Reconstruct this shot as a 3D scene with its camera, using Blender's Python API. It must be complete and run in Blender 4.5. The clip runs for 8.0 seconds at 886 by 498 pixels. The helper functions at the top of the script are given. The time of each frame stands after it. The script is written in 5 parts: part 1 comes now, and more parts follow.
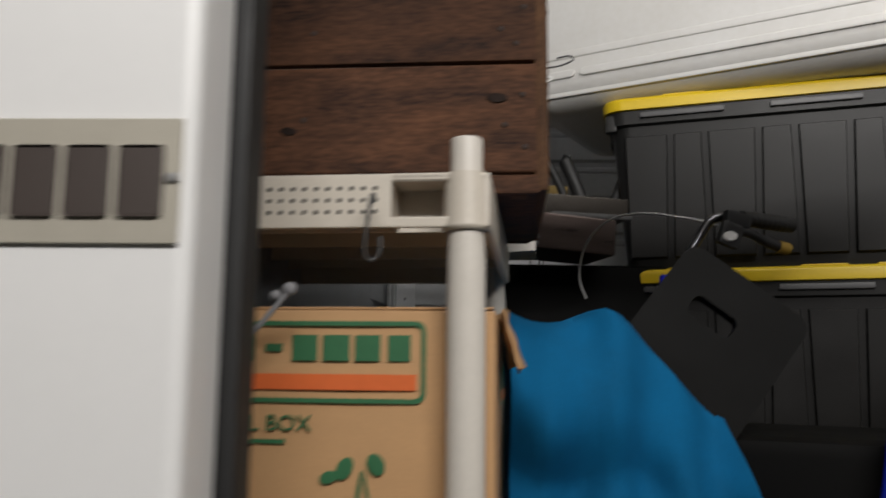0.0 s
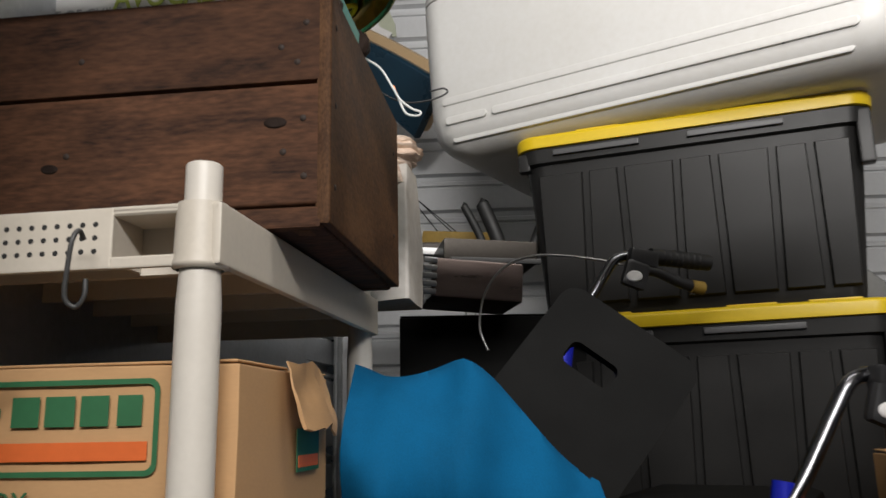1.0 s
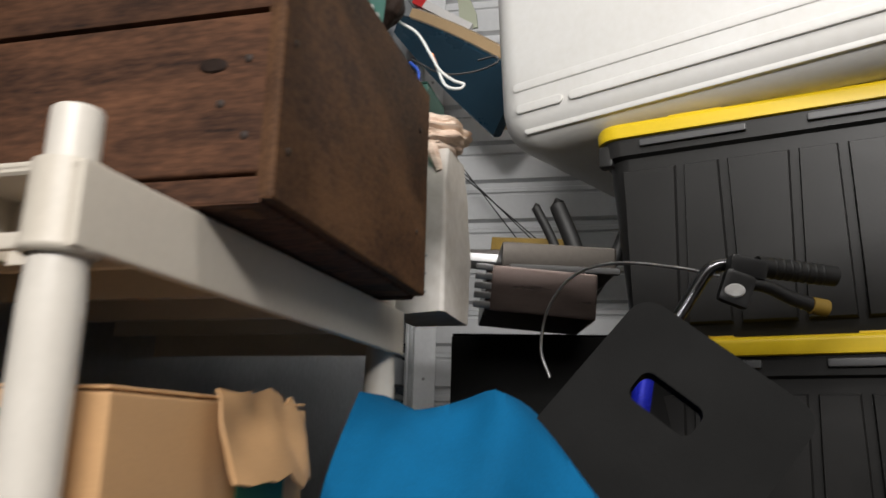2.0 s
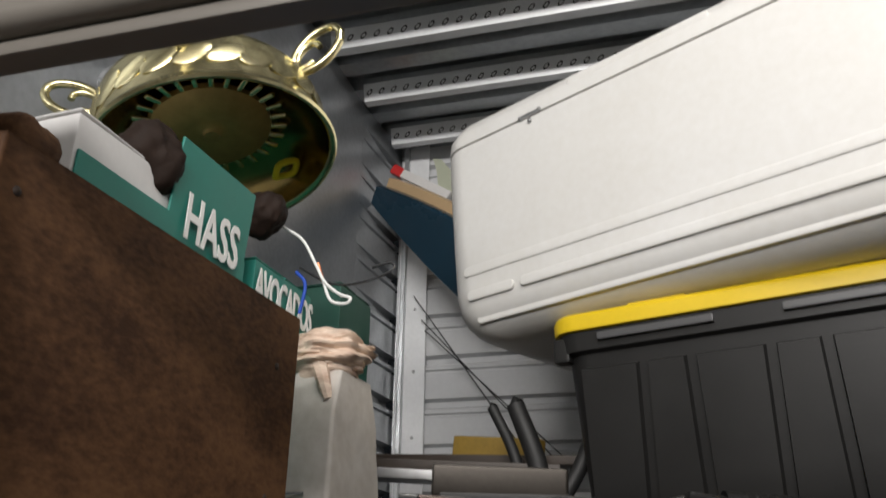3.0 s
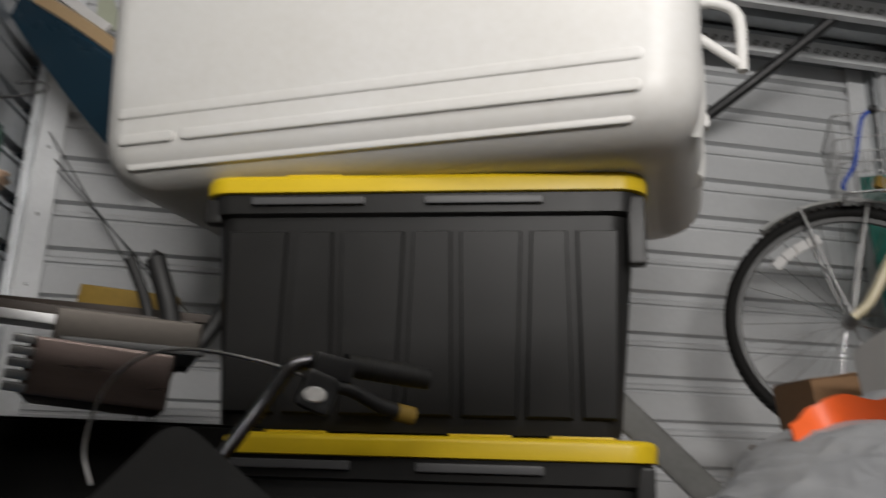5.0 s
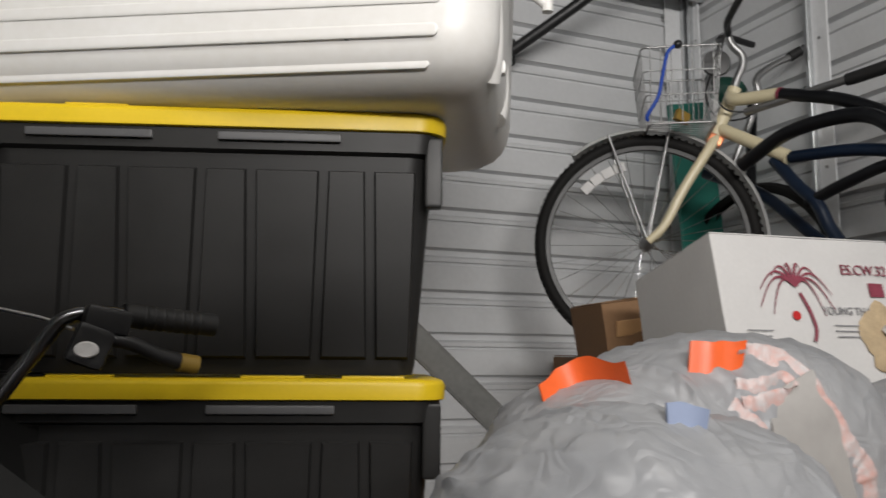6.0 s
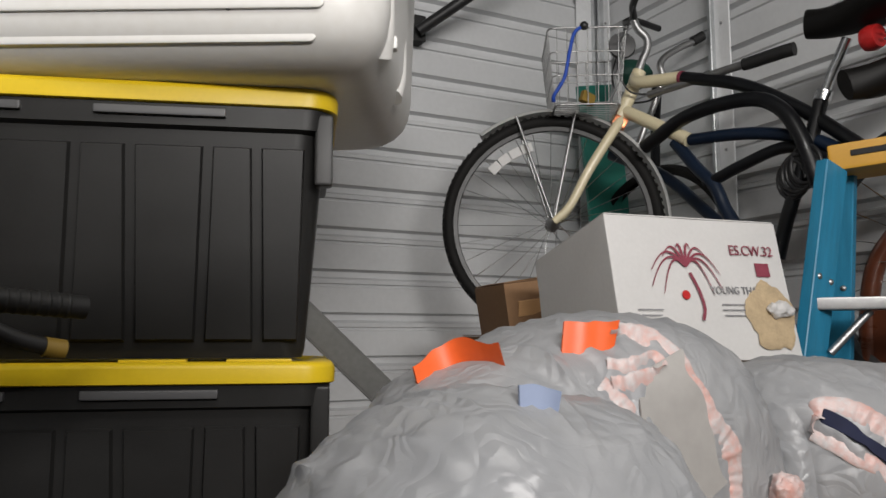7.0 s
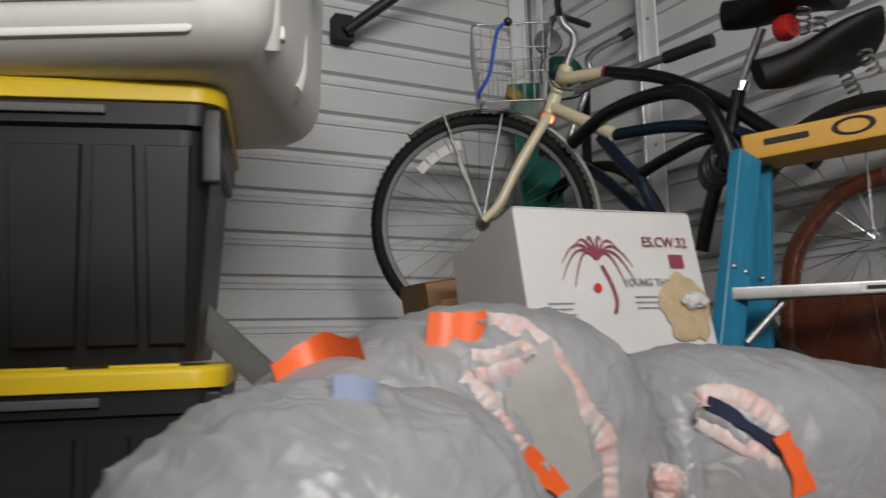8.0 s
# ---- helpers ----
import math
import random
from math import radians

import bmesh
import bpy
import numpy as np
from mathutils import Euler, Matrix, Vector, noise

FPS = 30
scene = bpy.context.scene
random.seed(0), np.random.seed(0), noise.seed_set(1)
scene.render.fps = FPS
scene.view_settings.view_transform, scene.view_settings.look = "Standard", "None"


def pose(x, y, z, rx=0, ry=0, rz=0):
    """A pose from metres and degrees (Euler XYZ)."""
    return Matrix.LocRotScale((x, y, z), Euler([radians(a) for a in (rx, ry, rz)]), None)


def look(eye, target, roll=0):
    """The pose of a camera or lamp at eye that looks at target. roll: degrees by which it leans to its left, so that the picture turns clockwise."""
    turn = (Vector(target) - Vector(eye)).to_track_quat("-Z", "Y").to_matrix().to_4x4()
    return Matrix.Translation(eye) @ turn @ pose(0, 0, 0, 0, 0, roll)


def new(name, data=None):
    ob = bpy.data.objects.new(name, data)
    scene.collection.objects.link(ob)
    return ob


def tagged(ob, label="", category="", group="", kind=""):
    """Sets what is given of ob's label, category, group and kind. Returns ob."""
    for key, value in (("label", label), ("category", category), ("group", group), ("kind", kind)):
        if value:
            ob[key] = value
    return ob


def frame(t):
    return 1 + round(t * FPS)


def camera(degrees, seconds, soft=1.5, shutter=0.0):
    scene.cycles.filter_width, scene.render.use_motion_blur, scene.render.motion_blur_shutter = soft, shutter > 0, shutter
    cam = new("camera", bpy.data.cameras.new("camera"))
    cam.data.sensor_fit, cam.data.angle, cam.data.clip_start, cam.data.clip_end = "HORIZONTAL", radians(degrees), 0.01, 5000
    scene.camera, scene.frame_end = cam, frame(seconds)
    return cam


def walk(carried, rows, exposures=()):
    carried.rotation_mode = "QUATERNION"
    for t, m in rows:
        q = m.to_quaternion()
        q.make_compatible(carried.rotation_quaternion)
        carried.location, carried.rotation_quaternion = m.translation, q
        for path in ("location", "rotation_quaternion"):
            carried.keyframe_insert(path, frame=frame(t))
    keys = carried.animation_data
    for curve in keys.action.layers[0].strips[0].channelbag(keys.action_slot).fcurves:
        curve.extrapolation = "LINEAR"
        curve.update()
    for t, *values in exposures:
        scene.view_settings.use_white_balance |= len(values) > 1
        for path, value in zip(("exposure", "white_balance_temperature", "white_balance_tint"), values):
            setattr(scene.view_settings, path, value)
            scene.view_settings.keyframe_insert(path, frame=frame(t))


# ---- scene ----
cam = camera(57.7, 8.0, shutter=0.5)
PATH = [
    (0, (0.361, 0.486, 1.089), (0.309, 2.467, 1.365), 0.50),
    (0.5, (0.57, 0.551, 1.1), (0.482, 2.515, 1.47), -1.08),
    (1, (0.646, 0.631, 1.084), (0.53, 2.582, 1.509), -1.13),
    (1.2, (0.633, 0.697, 1.083), (0.477, 2.641, 1.527), -0.61),
    (2.3, (0.842, 0.987, 1.158), (0.365, 2.862, 1.667), 0.47),
    (2.5, (0.909, 1.039, 1.196), (0.403, 2.882, 1.785), -0.39),
    (3, (0.901, 1.099, 1.29), (0.41, 2.868, 2.083), 0.78),
    (3.5, (0.781, 1.047, 1.299), (0.338, 2.817, 2.117), 3.41),
    (4, (0.721, 1.01, 1.269), (0.361, 2.824, 2.031), 5.36),
    (4.5, (0.805, 1.052, 1.256), (0.869, 2.952, 1.877), 3.37),
    (5, (0.881, 1.08, 1.263), (1.244, 2.974, 1.793), 1.68),
    (5.2, (0.927, 1.08, 1.275), (1.387, 2.967, 1.753), 0.65),
    (6.3, (0.969, 1.033, 1.354), (1.78, 2.845, 1.597), 0.51),
    (6.5, (0.985, 1.038, 1.352), (1.835, 2.832, 1.591), 0.27),
    (7, (1.019, 1.038, 1.347), (1.929, 2.804, 1.573), -0.13),
    (7.5, (1.054, 1.038, 1.343), (1.972, 2.798, 1.589), -1.83),
    (8, (1.138, 1.02, 1.331), (2.119, 2.746, 1.573), -1.80),
]
walk(cam, [(t, look(eye, target, roll)) for t, eye, target, roll in PATH],
     [(0.0, -0.58), (0.5, -0.45), (1.0, -0.25), (2.3, 0.08), (2.6, 0.04), (3.0, -0.18), (4.0, -0.42), (5.0, -0.5), (6.5, -0.15), (8.0, -0.36)])

# ---- world and light ----
FLOOR = -0.44          # the slab; heights are counted from the shelf datum
world = bpy.data.worlds.new("corridor_air")
scene.world = world
world.use_nodes = True
world.node_tree.nodes["Background"].inputs[0].default_value = (0.55, 0.62, 0.7, 1)
world.node_tree.nodes["Background"].inputs[1].default_value = 0.01


def area_lamp(name, m, sx, sy, watts, colour):
    data = bpy.data.lights.new(name, "AREA")
    data.shape, data.size, data.size_y, data.energy, data.color = "RECTANGLE", sx, sy, watts, colour
    ob = new(name, data)
    ob.matrix_world = m
    return ob


# a row of tubes over the corridor before the opening, and an added fill inside, with no fixture there
area_lamp("aisle_strip_light", look((1.0, -0.9, 2.55), (1.2, 2.3, 1.6)), 2.0, 0.3, 104, (1.0, 0.965, 0.935))
area_lamp("unit_fill_light", look((1.2, 1.2, 2.66), (1.2, 2.9, 1.5)), 1.1, 0.12, 13, (1.0, 0.965, 0.93))

# ---- materials ----


def mat(name, colour, rough=0.5, metal=0.0, spread=0.25, scale=6.0, grain=120.0, bump=0.05, stretch=(1, 1, 1), dark=None, spec=0.5, trans=0.0, coat=0.0, jitter=0.0, edge=(0.3, 0.72)):
    """A surface with two scales of variation: broad stains and fine grain."""
    m = bpy.data.materials.new(name)
    m.use_nodes = True
    nt = m.node_tree
    b = nt.nodes["Principled BSDF"]
    link = nt.links.new
    tc = nt.nodes.new("ShaderNodeTexCoord")
    mp = nt.nodes.new("ShaderNodeMapping")
    mp.inputs["Scale"].default_value = stretch
    link(tc.outputs["Object"], mp.inputs["Vector"])
    n1 = nt.nodes.new("ShaderNodeTexNoise")
    n1.inputs["Scale"].default_value, n1.inputs["Detail"].default_value, n1.inputs["Roughness"].default_value = scale, 6, 0.6
    n2 = nt.nodes.new("ShaderNodeTexNoise")
    n2.inputs["Scale"].default_value, n2.inputs["Detail"].default_value = grain, 4
    for n in (n1, n2):
        link(mp.outputs[0], n.inputs["Vector"])
    ramp = nt.nodes.new("ShaderNodeValToRGB")
    ramp.color_ramp.elements[0].position, ramp.color_ramp.elements[1].position = edge
    lo = dark or tuple(c * (1 - spread) for c in colour)
    ramp.color_ramp.elements[0].color, ramp.color_ramp.elements[1].color = (*lo, 1), (*colour, 1)
    mixn = nt.nodes.new("ShaderNodeMath")
    mixn.operation = "MULTIPLY_ADD"
    mixn.inputs[1].default_value = 0.35
    link(n2.outputs[0], mixn.inputs[0])
    m2 = nt.nodes.new("ShaderNodeMath")
    m2.operation = "MULTIPLY"
    m2.inputs[1].default_value = 0.68
    link(n1.outputs[0], m2.inputs[0])
    link(m2.outputs[0], mixn.inputs[2])
    link(mixn.outputs[0], ramp.inputs[0])
    last = ramp.outputs[0]
    if jitter:
        info = nt.nodes.new("ShaderNodeObjectInfo")
        hsv = nt.nodes.new("ShaderNodeHueSaturation")
        ma = nt.nodes.new("ShaderNodeMath")
        ma.operation = "MULTIPLY_ADD"
        ma.inputs[1].default_value, ma.inputs[2].default_value = jitter, 1 - jitter / 2
        link(info.outputs["Random"], ma.inputs[0])
        link(ma.outputs[0], hsv.inputs["Value"])
        link(last, hsv.inputs["Color"])
        last = hsv.outputs[0]
    link(last, b.inputs["Base Color"])
    rr = nt.nodes.new("ShaderNodeMath")
    rr.operation = "MULTIPLY_ADD"
    rr.inputs[1].default_value, rr.inputs[2].default_value = 0.25, max(0.02, rough - 0.12)
    link(n1.outputs[0], rr.inputs[0])
    link(rr.outputs[0], b.inputs["Roughness"])
    b.inputs["Metallic"].default_value = metal
    b.inputs["Specular IOR Level"].default_value = spec
    b.inputs["Transmission Weight"].default_value = trans
    b.inputs["Coat Weight"].default_value = coat
    if bump:
        bp = nt.nodes.new("ShaderNodeBump")
        bp.inputs["Strength"].default_value, bp.inputs["Distance"].default_value = bump, 0.004
        link(mixn.outputs[0], bp.inputs["Height"])
        link(bp.outputs[0], b.inputs["Normal"])
    return m


M_WALL = mat("painted_wall_sheet", (0.64, 0.65, 0.66), 0.36, 0.0, 0.14, 2.5, 60, 0.03)
M_GALV = mat("galvanised_steel", (0.62, 0.64, 0.65), 0.38, 0.85, 0.3, 14, 90, 0.04)
M_BARE = mat("bare_zinc_sheet", (0.5, 0.52, 0.54), 0.36, 0.75, 0.35, 5, 70, 0.05)
M_GALV_LIGHT = mat("zinc_rail", (0.82, 0.83, 0.84), 0.38, 0.1, 0.15, 12, 90, 0.03)
M_DECK = mat("roof_deck", (0.42, 0.44, 0.45), 0.32, 0.8, 0.35, 6, 60, 0.05)
# near-black: shade painted into slots and holes; also plain black print and bracket
M_SHADE_BLACK = mat("hole_shade_and_black", (0.02, 0.02, 0.02), 0.8, 0, 0.2)
M_FLOOR = mat("concrete", (0.24, 0.23, 0.215), 0.6, 0, 0.3, 3, 80, 0.15)
M_PAINT = mat("white_painted_steel", (0.82, 0.82, 0.81), 0.35, 0, 0.04, 3, 80, 0.015)
M_PLATE = mat("number_plate_tan", (0.46, 0.43, 0.36), 0.45, 0.1, 0.08, 20, 200, 0.02)
M_BROWNINK = mat("dark_brown_ink", (0.06, 0.046, 0.04), 0.6, 0, 0.1)
M_RUBBER = mat("black_rubber", (0.012, 0.012, 0.012), 0.6, 0, 0.3, 20, 120, 0.1)
M_DOOR = mat("door_curtain_grey", (0.17, 0.155, 0.135), 0.42, 0.1, 0.12, 3, 60, 0.03)
M_SHELF = mat("cream_plastic", (0.63, 0.575, 0.49), 0.42, 0, 0.14, 8, 150, 0.04)
M_POST = mat("cream_post", (0.68, 0.64, 0.575), 0.35, 0, 0.1, 8, 150, 0.02)
M_CRATE = mat("old_crate_wood", (0.115, 0.052, 0.027), 0.75, 0, 0.7, 3, 30, 0.5, (1.6, 4, 7), dark=(0.011, 0.0055, 0.004), jitter=0.35, spec=0.2, edge=(0.36, 0.66))
M_CRATE_END = mat("crate_end_wood", (0.12, 0.06, 0.028), 0.66, 0, 0.6, 4.5, 60, 0.35, (5, 1.6, 3.2), dark=(0.045, 0.021, 0.011), jitter=0.15, spec=0.15, edge=(0.4, 0.62))
M_NAIL = mat("nail_head", (0.035, 0.022, 0.016), 0.7, 0.1)
M_CARD = mat("kraft_cardboard", (0.56, 0.33, 0.155), 0.7, 0, 0.14, 5, 120, 0.06, (1, 1, 3))
M_CARD_DARK = mat("brown_cardboard", (0.26, 0.145, 0.07), 0.72, 0, 0.25, 6, 120, 0.08)
M_GREEN_INK = mat("green_ink", (0.03, 0.15, 0.06), 0.6, 0, 0.2, 20)
M_ORANGE_INK = mat("orange_ink", (0.75, 0.15, 0.03), 0.6, 0, 0.15, 20)
M_BLUE_CLOTH = mat("blue_cloth", (0.004, 0.12, 0.28), 0.85, 0, 0.35, 8, 400, 0.15, spec=0.1)
M_WHITE_SHELL = mat("white_moulded_plastic", (0.74, 0.735, 0.72), 0.36, 0, 0.09, 3, 60, 0.03, dark=(0.66, 0.645, 0.61))
M_TOTE = mat("black_tote_plastic", (0.018, 0.0176, 0.0172), 0.4, 0, 0.3, 5, 200, 0.06, spec=0.3)
M_YELLOW = mat("yellow_lid_plastic", (0.76, 0.53, 0.012), 0.38, 0, 0.12, 7, 150, 0.03)
M_LATCH = mat("grey_latch_plastic", (0.075, 0.075, 0.078), 0.4, 0, 0.1)
M_BLACK = mat("black_plastic", (0.02, 0.02, 0.021), 0.4, 0, 0.3, 20)
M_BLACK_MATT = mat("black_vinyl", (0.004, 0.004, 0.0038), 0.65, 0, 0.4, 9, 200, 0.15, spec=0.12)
M_CHROME = mat("chrome", (0.75, 0.76, 0.77), 0.16, 1.0, 0.15, 10, 80, 0.02)
M_DARK_CHROME = mat("dark_chrome", (0.16, 0.16, 0.17), 0.2, 1.0, 0.2, 12)
M_RIM = mat("grey_rim", (0.075, 0.075, 0.075), 0.45, 0.4, 0.3, 20)
# darker than white walls, so the unseen corridor bounces less light
M_CORRIDOR = mat("dimmed_corridor_bounce", (0.3, 0.285, 0.26), 0.6, 0, 0.06, 2)
M_STEEL = mat("dull_aluminium", (0.42, 0.42, 0.42), 0.38, 0.9, 0.25, 12, 100, 0.05)
M_BLUE_TUBE = mat("metallic_blue_paint", (0.012, 0.02, 0.42), 0.25, 0.3, 0.15, coat=0.5)
M_RED = mat("red_plastic", (0.55, 0.02, 0.02), 0.45)
M_BRASS = mat("polished_brass", (0.88, 0.79, 0.46), 0.24, 1.0, 0.22, 9, 60, 0.06)
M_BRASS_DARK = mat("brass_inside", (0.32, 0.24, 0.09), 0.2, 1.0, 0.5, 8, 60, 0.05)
M_YTAG = mat("yellow_tag", (0.85, 0.7, 0.02), 0.5)
M_TEAL = mat("teal_printed_card", (0.015, 0.19, 0.15), 0.5, 0, 0.15, 10)
M_TEAL_DARK = mat("dark_green_card", (0.008, 0.065, 0.045), 0.6, 0, 0.2, 10)
M_WHITE_CARD = mat("white_cardboard", (0.64, 0.63, 0.62), 0.6, 0, 0.12, 6, 120, 0.04)
M_WHITE_INK = mat("white_ink", (0.8, 0.8, 0.78), 0.6, 0, 0.05)
M_GREY_INK = mat("grey_ink", (0.25, 0.25, 0.26), 0.7, 0, 0.1)
M_LIME_INK = mat("olive_ink", (0.3, 0.36, 0.05), 0.6, 0, 0.1)
M_MAROON = mat("maroon_ink", (0.27, 0.045, 0.075), 0.6, 0, 0.3, 60)
M_DRIFT = mat("driftwood", (0.8, 0.66, 0.54), 0.75, 0, 0.6, 14, 90, 0.5, (1, 1, 6), dark=(0.42, 0.25, 0.17), edge=(0.3, 0.6))
M_LUMP = mat("dark_carved_wood", (0.022, 0.012, 0.008), 0.7, 0, 0.6, 14, 60, 0.5, spec=0.2)
M_BOARD_BLUE = mat("navy_board_paint", (0.008, 0.035, 0.06), 0.28, 0, 0.2, 4, coat=0.4)
M_BOARD_TAN = mat("board_tan_deck", (0.62, 0.43, 0.24), 0.4, 0, 0.15, 6)
M_FIN = mat("milky_fin", (0.55, 0.58, 0.45), 0.35, 0, 0.1, trans=0.25)
M_WIRE_W = mat("white_wire_sleeve", (0.75, 0.75, 0.73), 0.4, 0, 0.05)
M_COPPER = mat("copper", (0.7, 0.25, 0.12), 0.35, 0.8)
M_CREAM_PAINT = mat("cream_frame_paint", (0.72, 0.64, 0.43), 0.3, 0, 0.1, 10, coat=0.4)
M_BIKE_BLACK = mat("black_frame_paint", (0.006, 0.0065, 0.008), 0.34, 0, 0.3, 10, coat=0.15, spec=0.35)
M_BIKE_NAVY = mat("dark_blue_frame_paint", (0.006, 0.014, 0.032), 0.34, 0, 0.3, 10, coat=0.15, spec=0.35)
M_TYRE = mat("tyre_rubber", (0.012, 0.0115, 0.011), 0.7, 0, 0.35, 30, 200, 0.3, spec=0.2)
M_BLUE_CORD = mat("blue_bungee", (0.01, 0.07, 0.45), 0.6, 0, 0.2, 200)
M_LADDER = mat("blue_fibreglass", (0.025, 0.25, 0.43), 0.42, 0, 0.45, 7, 160, 0.1, (8, 8, 1))
M_LADDER_CAP = mat("ladder_cap_yellow", (0.6, 0.31, 0.025), 0.45, 0, 0.15, 9)
M_FOAM = mat("torn_card_core", (0.55, 0.42, 0.26), 0.85, 0, 0.3, 40, 200, 0.5)
M_TEAL_BOARD = mat("teal_paint", (0.02, 0.22, 0.17), 0.4, 0, 0.2, 8)
M_NAVY = mat("navy_cloth", (0.01, 0.014, 0.045), 0.85, 0, 0.3)
M_ORANGE = mat("orange_drawstring_film", (0.85, 0.13, 0.025), 0.4, 0, 0.15, 20)
M_PINK = mat("film_over_orange", (0.52, 0.49, 0.49), 0.42, 0, 0.25, 26, 120, 0.5, dark=(0.55, 0.31, 0.27), edge=(0.38, 0.62))
M_FENDER = mat("worn_silver_mudguard", (0.66, 0.66, 0.64), 0.4, 0.15, 0.25, 10)
M_LEATHER = mat("worn_saddle_vinyl", (0.006, 0.0055, 0.005), 0.55, 0, 0.4, 10, spec=0.25)
M_DARKWOOD = mat("dark_wood_board", (0.05, 0.035, 0.025), 0.5, 0, 0.5, 8, 60, 0.15, (1, 6, 6))
M_MUSTARD = mat("mustard_plastic", (0.27, 0.17, 0.025), 0.5, 0, 0.3, 15)
M_CLEAR = mat("clear_film", (0.85, 0.87, 0.88), 0.2, 0, 0.05, trans=0.7)
M_ROSEWOOD = mat("red_varnished_wood", (0.1, 0.028, 0.011), 0.3, 0, 0.4, 9, 60, 0.05, (1, 1, 5), coat=0.5)


def film_material():
    """Frosted bag film: partly translucent, with soft sheen."""
    m = mat("frosted_bag_film", (0.5, 0.505, 0.515), 0.34, 0, 0.3, 6, 30, 0.6, dark=(0.34, 0.35, 0.37), spec=0.6)
    nt = m.node_tree
    b = nt.nodes["Principled BSDF"]
    out = nt.nodes["Material Output"]
    tc = nt.nodes.new("ShaderNodeTexCoord")
    warp = nt.nodes.new("ShaderNodeTexNoise")
    warp.inputs["Scale"].default_value = 9
    cells = nt.nodes.new("ShaderNodeTexVoronoi")
    cells.feature = "DISTANCE_TO_EDGE"
    cells.inputs["Scale"].default_value = 26
    addv = nt.nodes.new("ShaderNodeMixRGB")
    addv.blend_type = "ADD"
    addv.inputs[0].default_value = 0.3
    nt.links.new(tc.outputs["Object"], warp.inputs["Vector"])
    nt.links.new(tc.outputs["Object"], addv.inputs[1])
    nt.links.new(warp.outputs["Color"], addv.inputs[2])
    nt.links.new(addv.outputs[0], cells.inputs["Vector"])
    crumple = nt.nodes.new("ShaderNodeBump")
    crumple.inputs["Strength"].default_value, crumple.inputs["Distance"].default_value = 0.35, 0.008
    nt.links.new(cells.outputs["Distance"], crumple.inputs["Height"])
    nt.links.new(b.inputs["Normal"].links[0].from_socket, crumple.inputs["Normal"])
    nt.links.new(crumple.outputs[0], b.inputs["Normal"])
    tl = nt.nodes.new("ShaderNodeBsdfTranslucent")
    tl.inputs[0].default_value = (0.55, 0.57, 0.6, 1)
    mx = nt.nodes.new("ShaderNodeMixShader")
    mx.inputs[0].default_value = 0.36
    nt.links.new(b.outputs[0], mx.inputs[1])
    nt.links.new(tl.outputs[0], mx.inputs[2])
    nt.links.new(mx.outputs[0], out.inputs[0])
    return m


M_FILM = film_material()

# ---- building helpers ----


def thing(name, label, category, m=None, group="", kind=""):
    ob = new(name)
    ob.empty_display_size = 0.05
    if m is not None:
        ob.matrix_world = m
    return tagged(ob, label, category, group, kind)


def weighted_shading(me):
    """Let large faces keep their own direction, so that only bevels and bends shade round."""
    faces = [(p.normal.copy(), p.area) for p in me.polygons]
    around = [[] for _ in me.vertices]
    for p in me.polygons:
        for v in p.vertices:
            around[v].append(p.index)
    normals = []
    for p in me.polygons:
        n0 = faces[p.index][0]
        for v in p.vertices:
            total = Vector((0, 0, 0))
            for k in around[v]:
                n, a = faces[k]
                if n.dot(n0) > 0.62:
                    total += n * a
            normals.append(total.normalized() if total.length > 0 else n0)
    me.normals_split_custom_set(normals)


def mesh_of(name, bm, material, smooth=False):
    bmesh.ops.recalc_face_normals(bm, faces=bm.faces)
    me = bpy.data.meshes.new(name)
    bm.to_mesh(me)
    bm.free()
    me.materials.append(material)
    if smooth:
        for p in me.polygons:
            p.use_smooth = True
        me.set_sharp_from_angle(angle=radians(38))
        if len(me.polygons) < 1500:
            weighted_shading(me)
    return me


def part(name, bm, material, parent, label="", smooth=True, m=None):
    ob = new(name, mesh_of(name, bm, material, smooth))
    ob.parent = parent
    if m is not None:
        ob.matrix_local = m
    if label:
        tagged(ob, label)
    return ob


def solid(name, bm, material, label, category, m=None, smooth=True, kind="", group=""):
    ob = new(name, mesh_of(name, bm, material, smooth))
    if m is not None:
        ob.matrix_world = m
    return tagged(ob, label, category, group, kind)


def bx(bm, size, at=(0, 0, 0), rot=(0, 0, 0), bevel=0.0, seg=2):
    """A box, with rounded edges where bevel is given."""
    made = bmesh.ops.create_cube(bm, size=1.0, matrix=pose(*at, *rot) @ Matrix.Diagonal((*size, 1)))
    if bevel:
        es = list({e for v in made["verts"] for e in v.link_edges})
        bmesh.ops.bevel(bm, geom=es, offset=bevel, segments=seg, affect="EDGES", profile=0.6)
    return bm


def box(size, at=(0, 0, 0), rot=(0, 0, 0), bevel=0.0, seg=2):
    return bx(bmesh.new(), size, at, rot, bevel, seg)


def rings(bm, loops, cap=True, closed=True):
    """Skin between loops of points, all of one length."""
    rows = [[bm.verts.new(p) for p in lp] for lp in loops]
    n = len(rows[0])
    for a, b in zip(rows, rows[1:]):
        for i in range(n if closed else n - 1):
            j = (i + 1) % n
            bm.faces.new((a[i], a[j], b[j], b[i]))
    if cap and closed:
        bm.faces.new(rows[0])
        bm.faces.new(rows[-1][::-1])
    return bm


